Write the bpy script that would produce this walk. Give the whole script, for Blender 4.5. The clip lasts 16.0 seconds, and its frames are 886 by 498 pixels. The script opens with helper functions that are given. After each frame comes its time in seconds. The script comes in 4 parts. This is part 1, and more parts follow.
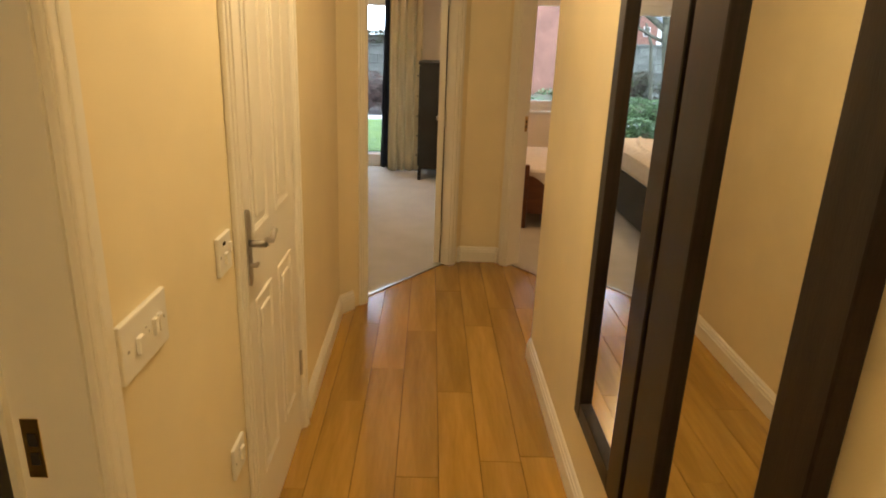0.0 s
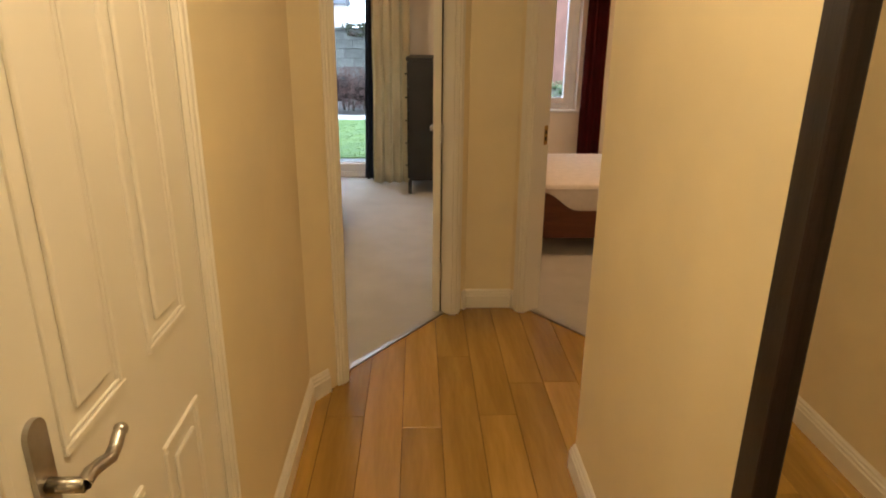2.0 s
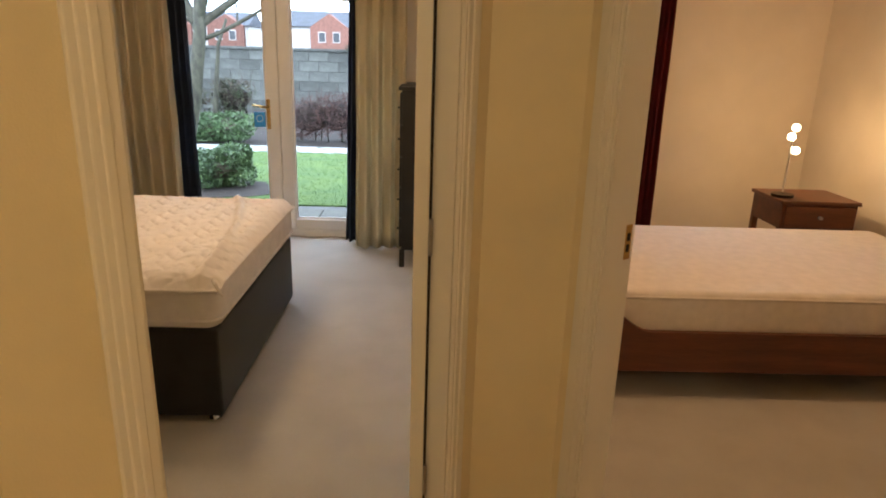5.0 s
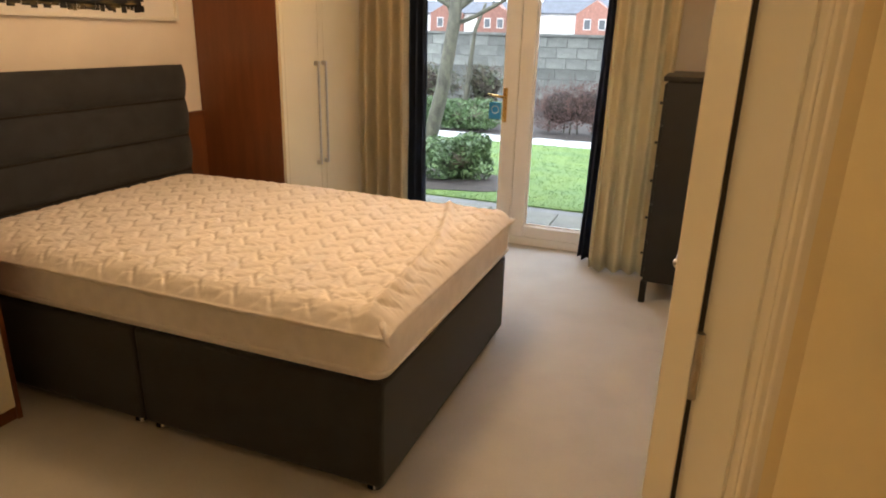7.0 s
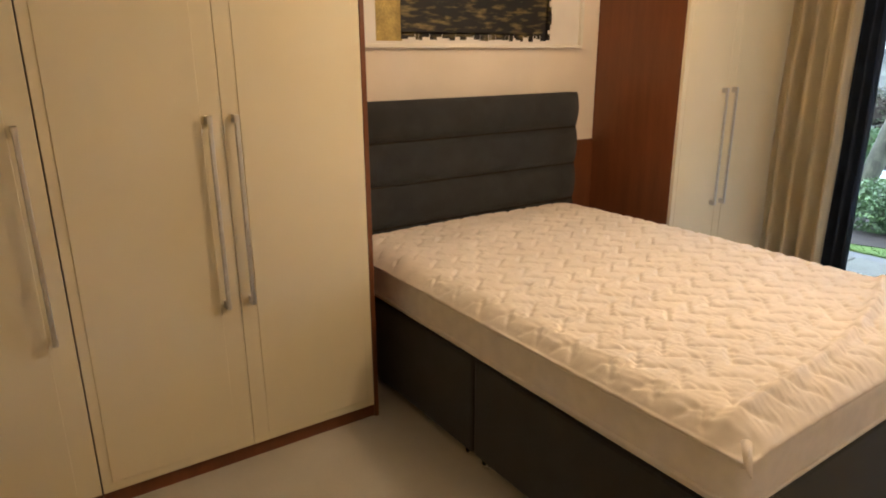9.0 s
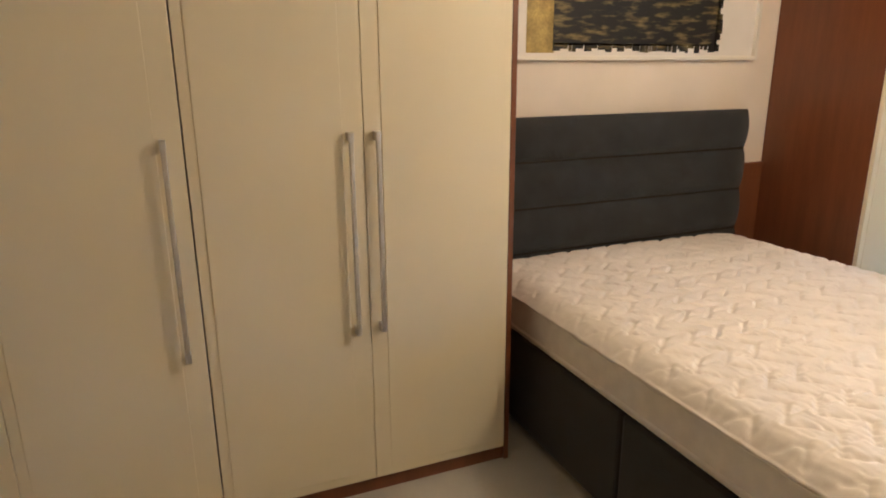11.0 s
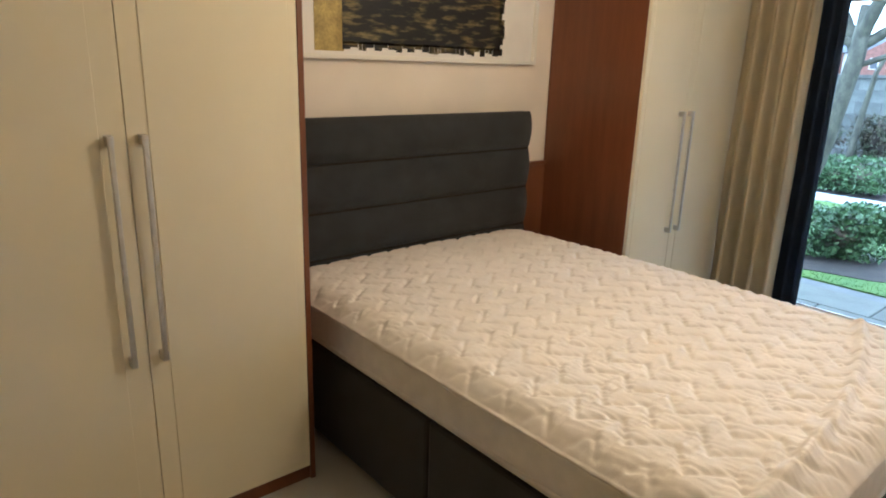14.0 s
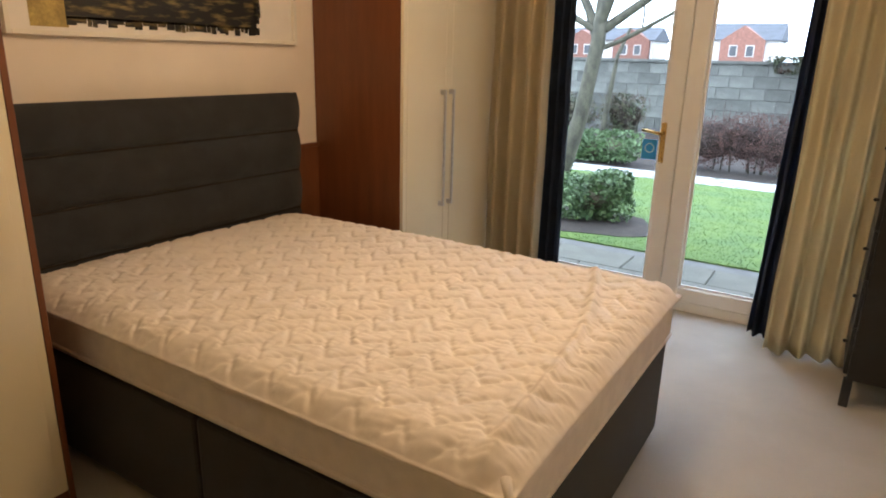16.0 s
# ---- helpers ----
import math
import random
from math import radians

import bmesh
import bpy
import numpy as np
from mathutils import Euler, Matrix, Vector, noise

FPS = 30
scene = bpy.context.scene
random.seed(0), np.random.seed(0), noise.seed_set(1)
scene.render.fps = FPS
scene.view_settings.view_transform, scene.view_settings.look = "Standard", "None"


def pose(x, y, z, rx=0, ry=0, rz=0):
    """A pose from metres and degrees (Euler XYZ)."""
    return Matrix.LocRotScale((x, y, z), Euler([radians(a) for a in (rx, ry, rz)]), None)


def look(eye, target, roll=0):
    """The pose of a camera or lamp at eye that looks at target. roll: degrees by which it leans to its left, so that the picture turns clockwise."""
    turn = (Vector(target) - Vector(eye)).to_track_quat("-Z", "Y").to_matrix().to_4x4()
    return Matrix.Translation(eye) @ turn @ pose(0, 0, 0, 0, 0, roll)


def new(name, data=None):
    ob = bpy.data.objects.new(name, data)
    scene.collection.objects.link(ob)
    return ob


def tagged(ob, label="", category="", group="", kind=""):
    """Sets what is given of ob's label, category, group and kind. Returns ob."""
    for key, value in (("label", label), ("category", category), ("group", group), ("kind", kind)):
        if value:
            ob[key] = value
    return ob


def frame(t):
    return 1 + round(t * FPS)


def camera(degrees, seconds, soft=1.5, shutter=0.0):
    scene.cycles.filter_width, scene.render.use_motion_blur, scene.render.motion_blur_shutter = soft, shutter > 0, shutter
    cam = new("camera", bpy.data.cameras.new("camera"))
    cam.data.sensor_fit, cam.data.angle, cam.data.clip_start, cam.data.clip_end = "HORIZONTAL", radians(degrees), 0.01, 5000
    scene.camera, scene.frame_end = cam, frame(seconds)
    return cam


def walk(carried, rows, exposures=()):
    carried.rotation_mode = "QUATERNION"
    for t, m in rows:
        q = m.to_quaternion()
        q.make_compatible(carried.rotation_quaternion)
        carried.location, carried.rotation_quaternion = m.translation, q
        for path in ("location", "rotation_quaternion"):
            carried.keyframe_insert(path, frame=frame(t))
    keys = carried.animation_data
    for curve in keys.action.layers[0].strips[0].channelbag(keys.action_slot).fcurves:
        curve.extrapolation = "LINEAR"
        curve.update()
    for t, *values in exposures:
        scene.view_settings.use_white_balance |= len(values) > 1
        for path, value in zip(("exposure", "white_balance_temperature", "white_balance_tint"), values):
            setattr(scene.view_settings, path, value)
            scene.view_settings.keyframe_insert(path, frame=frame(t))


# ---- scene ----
cam = camera(68.9, 16.0, soft=1.9)
PATH = [
    (0, (-0.208, 2.935, 1.527), (-0.153, 4.832, 0.898), 2.2),
    (0.5, (-0.237, 3.109, 1.508), (-0.273, 4.998, 0.852), 1.4),
    (1, (-0.23, 3.362, 1.509), (-0.293, 5.253, 0.862), 2.2),
    (1.5, (-0.221, 3.595, 1.499), (-0.241, 5.484, 0.843), 1.9),
    (2, (-0.227, 3.911, 1.512), (-0.15, 5.801, 0.862), 0.6),
    (2.5, (-0.205, 4.231, 1.486), (-0.098, 6.113, 0.818), 1.3),
    (3, (-0.169, 4.511, 1.477), (-0.073, 6.378, 0.766), 2.2),
    (3.2, (-0.155, 4.623, 1.469), (-0.041, 6.492, 0.766), 2.0),
    (5.3, (-0.105, 5.711, 1.466), (-0.105, 7.626, 0.89), 1.7),
    (5.5, (-0.107, 5.806, 1.464), (-0.194, 7.715, 0.876), 0.6),
    (6, (-0.124, 5.99, 1.454), (-0.449, 7.864, 0.837), 1.3),
    (6.5, (-0.116, 6.159, 1.449), (-0.635, 7.969, 0.775), 1.8),
    (7, (-0.151, 6.335, 1.426), (-0.825, 8.108, 0.793), 1.6),
    (7.5, (-0.195, 6.467, 1.422), (-1.086, 8.158, 0.833), 0.0),
    (8, (-0.225, 6.577, 1.416), (-1.42, 8.075, 0.842), 1.0),
    (8.5, (-0.229, 6.636, 1.42), (-1.689, 7.874, 0.844), 0.7),
    (9, (-0.281, 6.655, 1.422), (-1.867, 7.728, 0.845), -0.3),
    (9.5, (-0.355, 6.656, 1.424), (-2.02, 7.629, 0.897), -1.1),
    (10, (-0.44, 6.665, 1.422), (-2.14, 7.558, 0.862), -2.3),
    (10.2, (-0.451, 6.676, 1.419), (-2.189, 7.497, 0.866), -2.6),
    (12.3, (-0.557, 6.731, 1.436), (-2.348, 7.446, 0.903), 0.4),
    (12.5, (-0.562, 6.734, 1.434), (-2.313, 7.53, 0.889), 0.8),
    (13, (-0.577, 6.747, 1.44), (-2.241, 7.714, 0.896), 1.4),
    (13.5, (-0.57, 6.765, 1.441), (-2.147, 7.868, 0.895), 1.4),
    (14, (-0.565, 6.783, 1.442), (-2.032, 8.027, 0.892), 1.7),
    (14.5, (-0.566, 6.798, 1.447), (-1.905, 8.174, 0.888), 2.3),
    (15, (-0.557, 6.803, 1.429), (-1.802, 8.268, 0.877), 2.0),
    (15.5, (-0.475, 6.862, 1.401), (-1.634, 8.397, 0.853), 1.7),
    (16, (-0.452, 6.873, 1.413), (-1.47, 8.497, 0.843), 1.5),
]
EXPOSURE = [(0.0, -0.24, 6200, 7), (1.5, -0.27, 5750, 8), (2.0, -0.33, 5850, 8), (3.0, -0.40, 6150, 11), (5.5, -0.42, 5950, 10), (7.5, -0.20, 6850, 13), (8.5, -0.20, 6700, 14), (9.0, -0.08, 5800, 8), (10.0, 0.05, 5350, 6), (12.5, 0.10, 4550, 5), (14.5, -0.16, 4900, 1), (15.0, -0.20, 4900, 1), (15.5, -0.30, 5800, 7), (16.0, -0.38, 6050, 10)]
walk(cam, [(t, look(eye, target, roll)) for t, eye, target, roll in PATH], EXPOSURE)

# ---- world and lights ----
world = bpy.data.worlds.new("sky")
scene.world = world
world.use_nodes = True
wn, wl = world.node_tree.nodes, world.node_tree.links
sky = wn.new("ShaderNodeTexSky")
sky.sky_type, sky.sun_disc = "NISHITA", False
sky.sun_elevation, sky.sun_rotation = radians(28), radians(200)
sky.air_density, sky.dust_density = 1.0, 4.0
soft_sky = wn.new("ShaderNodeMixRGB")
soft_sky.inputs["Fac"].default_value = 0.75
soft_sky.inputs["Color2"].default_value = (64, 72, 85, 1)
wl.new(sky.outputs["Color"], soft_sky.inputs["Color1"])
wl.new(soft_sky.outputs["Color"], wn["Background"].inputs["Color"])
wn["Background"].inputs["Strength"].default_value = 0.15


def lamp(name, kind, energy, color, m, **more):
    data = bpy.data.lights.new(name, kind)
    data.energy, data.color = energy, color
    for key, value in more.items():
        if key == "radius":
            data.shadow_soft_size = value
        elif key == "angle":
            data.angle = value
        elif key == "size":
            data.shape, data.size, data.size_y = "RECTANGLE", value[0], value[1]
        elif key == "spot":
            data.spot_size, data.spot_blend = value, 0.6
    ob = new(name, data)
    ob.matrix_world = m
    return ob


WARM = (1.0, 0.71, 0.38)
lamp("sun", "SUN", 0.9, (1, 0.96, 0.9), look((0, 0, 10), (1.5, 4.0, 4.0)), angle=radians(20))
SPOTS = [(-0.17, 1.7), (-0.17, 4.58)]
for x, y in SPOTS:
    lamp("corridor_bulb", "POINT", 32, WARM, pose(x, y, 2.30), radius=0.05)
lamp("bedroom_bulb", "POINT", 47, (1.0, 0.66, 0.35), pose(-1.30, 8.55, 2.12), radius=0.14)
lamp("table_bulb", "POINT", 14, (1.0, 0.60, 0.24), pose(2.27, 9.80, 0.99), radius=0.03)
lamp("guest_bulb", "POINT", 32, (1.0, 0.58, 0.27), pose(1.5, 8.2, 2.2), radius=0.1)


# ---- materials ----
def material(name, color, rough=0.6, metal=0.0, vary=0.08, scale=6.0, grain=0.0, grain_scale=300.0, bump=0.0, bump_scale=200.0,
             stretch=(1, 1, 1), coat=0.0, spread=0.0, second=None):
    """Principled surface with large blotches, fine grain, and relief; spread varies the tone from piece to piece."""
    m = bpy.data.materials.new(name)
    m.use_nodes = True
    n, l = m.node_tree.nodes, m.node_tree.links
    b = n["Principled BSDF"]
    b.inputs["Roughness"].default_value, b.inputs["Metallic"].default_value = rough, metal
    b.inputs["Coat Weight"].default_value = coat
    b.inputs["Coat Roughness"].default_value = 0.12
    co, mp = n.new("ShaderNodeTexCoord"), n.new("ShaderNodeMapping")
    mp.inputs["Scale"].default_value = stretch
    l.new(co.outputs["Object"], mp.inputs["Vector"])
    big, fine = n.new("ShaderNodeTexNoise"), n.new("ShaderNodeTexNoise")
    big.inputs["Scale"].default_value, big.inputs["Detail"].default_value = scale, 4
    fine.inputs["Scale"].default_value, fine.inputs["Detail"].default_value = grain_scale, 3
    for t in (big, fine):
        l.new(mp.outputs["Vector"], t.inputs["Vector"])
    c1 = Vector(color)
    c2 = Vector(second) if second else c1 * (1 - 2.4 * vary)
    ramp = n.new("ShaderNodeValToRGB")
    ramp.color_ramp.elements[0].position, ramp.color_ramp.elements[1].position = 0.32, 0.68
    ramp.color_ramp.elements[0].color = (*c2, 1)
    ramp.color_ramp.elements[1].color = (*[min(1, v) for v in c1 * (1 + (0 if second else vary))], 1)
    l.new(big.outputs["Fac"], ramp.inputs["Fac"])
    out = ramp.outputs["Color"]
    if grain:
        mix = n.new("ShaderNodeMixRGB")
        mix.blend_type, mix.inputs["Fac"].default_value = "OVERLAY", grain
        l.new(out, mix.inputs["Color1"])
        l.new(fine.outputs["Fac"], mix.inputs["Color2"])
        out = mix.outputs["Color"]
    if spread:
        info, hsv, rng = n.new("ShaderNodeObjectInfo"), n.new("ShaderNodeHueSaturation"), n.new("ShaderNodeMapRange")
        rng.inputs["To Min"].default_value, rng.inputs["To Max"].default_value = 1 - spread, 1 + spread
        l.new(info.outputs["Random"], rng.inputs["Value"])
        l.new(rng.outputs["Result"], hsv.inputs["Value"])
        l.new(out, hsv.inputs["Color"])
        out = hsv.outputs["Color"]
    l.new(out, b.inputs["Base Color"])
    if bump:
        bt, bn = n.new("ShaderNodeTexNoise"), n.new("ShaderNodeBump")
        bt.inputs["Scale"].default_value, bt.inputs["Detail"].default_value = bump_scale, 3
        l.new(mp.outputs["Vector"], bt.inputs["Vector"])
        l.new(bt.outputs["Fac"], bn.inputs["Height"])
        bn.inputs["Strength"].default_value, bn.inputs["Distance"].default_value = bump, 0.003
        l.new(bn.outputs["Normal"], b.inputs["Normal"])
    rt, rm = n.new("ShaderNodeMapRange"), rough
    rt.inputs["To Min"].default_value, rt.inputs["To Max"].default_value = max(0.02, rm - 0.06), min(1, rm + 0.06)
    l.new(big.outputs["Fac"], rt.inputs["Value"])
    l.new(rt.outputs["Result"], b.inputs["Roughness"])
    return m


def clear(name, kind):
    m = bpy.data.materials.new(name)
    m.use_nodes = True
    b = m.node_tree.nodes["Principled BSDF"]
    if kind == "mirror":
        b.inputs["Base Color"].default_value = (0.86, 0.88, 0.87, 1)
        b.inputs["Metallic"].default_value, b.inputs["Roughness"].default_value = 1, 0.01
    else:
        b.inputs["Base Color"].default_value = (0.97, 0.99, 0.98, 1)
        b.inputs["Transmission Weight"].default_value, b.inputs["Roughness"].default_value, b.inputs["IOR"].default_value = 1, 0.0, 1.03
    return m


CREAM_WALL = material("cream_wall_paint", (0.80, 0.70, 0.47), 0.62, vary=0.03, scale=2.5, bump=0.12, bump_scale=260)
PINK_WALL = material("warm_white_wall_paint", (0.80, 0.72, 0.62), 0.65, vary=0.03, scale=2.5, bump=0.12, bump_scale=260)
GLOSS_WHITE = material("white_gloss_paint", (0.80, 0.77, 0.69), 0.32, vary=0.01, scale=3)
CEILING_WHITE = material("ceiling_white", (0.82, 0.80, 0.76), 0.8, vary=0.02)
CARPET = material("beige_carpet", (0.50, 0.475, 0.43), 0.95, vary=0.035, scale=4.0, grain=0.35, grain_scale=420, bump=0.9, bump_scale=420)
PLANK = material("honey_oak_plank", (0.40, 0.228, 0.038), 0.20, vary=0.10, scale=2.2, grain=0.14, grain_scale=14, stretch=(6, 0.6, 1), coat=0.22,
                 spread=0.17, bump=0.06, bump_scale=30)
JOINT = material("dark_joint", (0.05, 0.025, 0.01), 0.9)
ESPRESSO = material("espresso_wood", (0.022, 0.014, 0.010), 0.38, vary=0.2, scale=5, grain=0.4, grain_scale=60, stretch=(6, 6, 0.6), bump=0.1, bump_scale=80)
MIRROR = clear("mirror_glass", "mirror")
GLASS = clear("window_glass", "glass")
PLASTIC = material("white_plastic", (0.80, 0.78, 0.72), 0.3, vary=0.01)
STEEL = material("brushed_steel", (0.47, 0.45, 0.42), 0.33, metal=1.0, vary=0.06, scale=40)
BAR_STEEL = material("satin_steel_bar", (0.66, 0.65, 0.63), 0.38, metal=1.0, vary=0.04, scale=40)
CHROME = material("chrome", (0.75, 0.75, 0.75), 0.12, metal=1.0, vary=0.02)
BRASS = material("brass", (0.62, 0.43, 0.16), 0.25, metal=1.0, vary=0.06)
CREAM_DOOR = material("cream_lacquer", (0.76, 0.69, 0.51), 0.34, vary=0.015, scale=3, bump=0.03, bump_scale=40)
CHERRY = material("cherry_wood", (0.165, 0.055, 0.020), 0.36, vary=0.08, scale=2.5, grain=0.15, grain_scale=22, stretch=(8, 8, 0.7), coat=0.1)
CHARCOAL = material("charcoal_velour", (0.022, 0.023, 0.026), 0.85, vary=0.18, scale=9, grain=0.3, grain_scale=500, bump=0.5, bump_scale=600)
ESPRESSO.node_tree.nodes["Principled BSDF"].inputs["Specular IOR Level"].default_value = 0.22
for node in CHARCOAL.node_tree.nodes:
    if node.type == "BSDF_PRINCIPLED":
        node.inputs["Sheen Weight"].default_value, node.inputs["Sheen Roughness"].default_value = 0.12, 0.5
QUILT = material("white_quilted_cotton", (0.80, 0.74, 0.68), 0.85, vary=0.03, scale=14, bump=0.25, bump_scale=500)
MATTRESS = material("white_mattress_ticking", (0.76, 0.71, 0.66), 0.85, vary=0.03, scale=20, bump=0.3, bump_scale=350)
CURTAIN = material("oatmeal_curtain", (0.78, 0.67, 0.44), 0.85, vary=0.06, scale=6, grain=0.25, grain_scale=400, stretch=(1, 1, 0.3), bump=0.4, bump_scale=500)
NAVY = material("navy_curtain_lining", (0.022, 0.034, 0.062), 0.8, vary=0.15, scale=8, bump=0.3, bump_scale=400)
CRIMSON = material("crimson_curtain", (0.16, 0.010, 0.014), 0.7, vary=0.12, scale=8, bump=0.3, bump_scale=400)
UPVC = material("white_upvc", (0.78, 0.77, 0.74), 0.3, vary=0.02)
BLACK_WOOD = material("black_painted_wood", (0.012, 0.012, 0.014), 0.42, vary=0.15, scale=8, bump=0.08, bump_scale=90)
DARK_RED_WOOD = material("mahogany_wood", (0.13, 0.040, 0.016), 0.35, vary=0.15, scale=3, grain=0.3, grain_scale=24, stretch=(0.7, 8, 8))
GRASS = material("lawn_grass", (0.075, 0.125, 0.020), 0.9, vary=0.2, scale=3.2, grain=0.22, grain_scale=60, second=(0.05, 0.10, 0.018))
SOIL = material("dark_soil", (0.026, 0.019, 0.014), 0.95, vary=0.2, scale=9, bump=0.8, bump_scale=40)
SLAB = material("concrete_paving_slab", (0.085, 0.085, 0.068), 0.85, vary=0.1, scale=5, grain=0.3, grain_scale=120, spread=0.1, bump=0.3, bump_scale=120)
SNOW = material("frosted_gravel", (0.50, 0.52, 0.54), 0.9, vary=0.12, scale=7, grain=0.4, grain_scale=40, second=(0.07, 0.08, 0.055), bump=0.8, bump_scale=50)
BLOCK = material("grey_concrete_block", (0.115, 0.122, 0.110), 0.92, vary=0.14, scale=4, grain=0.35, grain_scale=60, spread=0.30, bump=0.5, bump_scale=80)
MORTAR = material("mortar", (0.10, 0.10, 0.095), 0.95, vary=0.1)
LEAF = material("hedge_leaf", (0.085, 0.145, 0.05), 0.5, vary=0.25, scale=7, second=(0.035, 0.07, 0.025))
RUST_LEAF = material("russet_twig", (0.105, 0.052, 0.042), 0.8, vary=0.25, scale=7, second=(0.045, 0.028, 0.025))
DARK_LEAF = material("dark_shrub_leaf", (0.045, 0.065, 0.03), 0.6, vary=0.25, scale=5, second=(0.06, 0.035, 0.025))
BARK = material("pale_bark", (0.075, 0.072, 0.050), 0.9, vary=0.15, scale=16, stretch=(1, 1, 0.45), bump=0.9, bump_scale=60, grain=0.4, grain_scale=80, second=(0.030, 0.029, 0.020))
RED_BRICK = material("red_brick", (0.20, 0.095, 0.070), 0.9, vary=0.12, scale=3, spread=0.2, bump=0.4, bump_scale=90)
RENDER_WHITE = material("white_render", (0.52, 0.51, 0.48), 0.85, vary=0.05, scale=1)
SLATE = material("slate_roof", (0.06, 0.067, 0.08), 0.8, vary=0.12, scale=1)
DARK_GLASS = material("dark_window", (0.03, 0.035, 0.04), 0.15, vary=0.1)
CANVAS = material("white_print_mat", (0.80, 0.77, 0.73), 0.6, vary=0.02)
GOLD = material("gold_paint", (0.48, 0.36, 0.10), 0.45, vary=0.2, scale=18, grain=0.5, grain_scale=90, second=(0.30, 0.22, 0.06))
INK = material("black_gold_brushwork", (0.008, 0.008, 0.009), 0.5, vary=0.2, scale=13, second=(0.20, 0.155, 0.055), stretch=(1, 0.8, 3.4), grain=0.55, grain_scale=45)
BLUE = material("blue_sticker", (0.03, 0.30, 0.75), 0.4, vary=0.03)
for node in INK.node_tree.nodes:
    if node.type == "VALTORGB":
        node.color_ramp.elements[0].position, node.color_ramp.elements[1].position = 0.30, 0.50
# near black: paints shade into grooves, holes and the hinge gap; also the neon
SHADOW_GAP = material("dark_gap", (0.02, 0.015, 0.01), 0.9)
BULB = bpy.data.materials.new("lit_bulb")
BULB.use_nodes = True
BULB.node_tree.nodes["Principled BSDF"].inputs["Emission Color"].default_value = (1, 0.75, 0.42, 1)
BULB.node_tree.nodes["Principled BSDF"].inputs["Emission Strength"].default_value = 12


# ---- mesh helpers ----
def box(bm, x0, x1, y0, y1, z0, z1, bevel=0.0, seg=2, m=None):
    made = bmesh.ops.create_cube(bm, size=1)["verts"]
    t = Matrix.Translation(((x0 + x1) / 2, (y0 + y1) / 2, (z0 + z1) / 2)) @ Matrix.Diagonal((x1 - x0, y1 - y0, z1 - z0, 1))
    bmesh.ops.transform(bm, matrix=(m @ t) if m else t, verts=made)
    if bevel:
        edges = list({e for v in made for e in v.link_edges})
        bmesh.ops.bevel(bm, geom=edges, offset=bevel, segments=seg, profile=0.5, affect="EDGES")
    return bm


def rod(bm, a, b, r, seg=12, r2=None):
    a, b = Vector(a), Vector(b)
    made = bmesh.ops.create_cone(bm, cap_ends=True, segments=seg, radius1=r, radius2=r if r2 is None else r2, depth=(b - a).length)["verts"]
    bmesh.ops.transform(bm, matrix=Matrix.Translation((a + b) / 2) @ (b - a).to_track_quat("Z", "Y").to_matrix().to_4x4(), verts=made)
    return bm


def B(*args, **kw):
    return box(bmesh.new(), *args, **kw)


def part(name, bm, mat, parent=None, label="", smooth=False):
    me = bpy.data.meshes.new(name)
    bm.normal_update()
    bm.to_mesh(me)
    bm.free()
    me.materials.append(mat)
    if smooth:
        me.polygons.foreach_set("use_smooth", [True] * len(me.polygons))
    ob = new(name, me)
    if parent:
        ob.parent = parent
    return tagged(ob, label)


def empty(name, label="", category="", group="", kind="", at=(0, 0, 0)):
    ob = new(name)
    ob.location = at
    return tagged(ob, label, category, group, kind)


def structure(name, bm, mat, label="", category=""):
    return tagged(part(name, bm, mat), label, category, "", "structure")


def prism(points, z0, z1):
    """A flat-topped solid over a plan outline."""
    bm = bmesh.new()
    low = [bm.verts.new((x, y, z0)) for x, y in points]
    high = [bm.verts.new((x, y, z1)) for x, y in points]
    n = len(points)
    bm.faces.new(low[::-1])
    bm.faces.new(high)
    for i in range(n):
        bm.faces.new((low[i], low[(i + 1) % n], high[(i + 1) % n], high[i]))
    bmesh.ops.recalc_face_normals(bm, faces=bm.faces)
    return bm


def moulding(path, profile, close=False):
    """A profile of (out, up) pairs swept along a plan path, mitred; out is to the left of the path."""
    bm = bmesh.new()
    rings = []
    for i, p in enumerate(path):
        p = Vector(p)
        a = (p - Vector(path[i - 1])).normalized() if i else None
        b = (Vector(path[i + 1]) - p).normalized() if i < len(path) - 1 else None
        a, b = a or b, b or a
        na, nb = Vector((-a.y, a.x)), Vector((-b.y, b.x))
        mid = (na + nb).normalized()
        mid = mid / max(0.3, mid.dot(na))
        rings.append([bm.verts.new((p.x + mid.x * o, p.y + mid.y * o, u)) for o, u in profile])
    k = len(profile)
    for r, s in zip(rings, rings[1:]):
        for i in range(k):
            bm.faces.new((r[i], r[(i + 1) % k], s[(i + 1) % k], s[i]))
    bm.faces.new(rings[0])
    bm.faces.new(rings[-1][::-1])
    bmesh.ops.recalc_face_normals(bm, faces=bm.faces)
    return bm


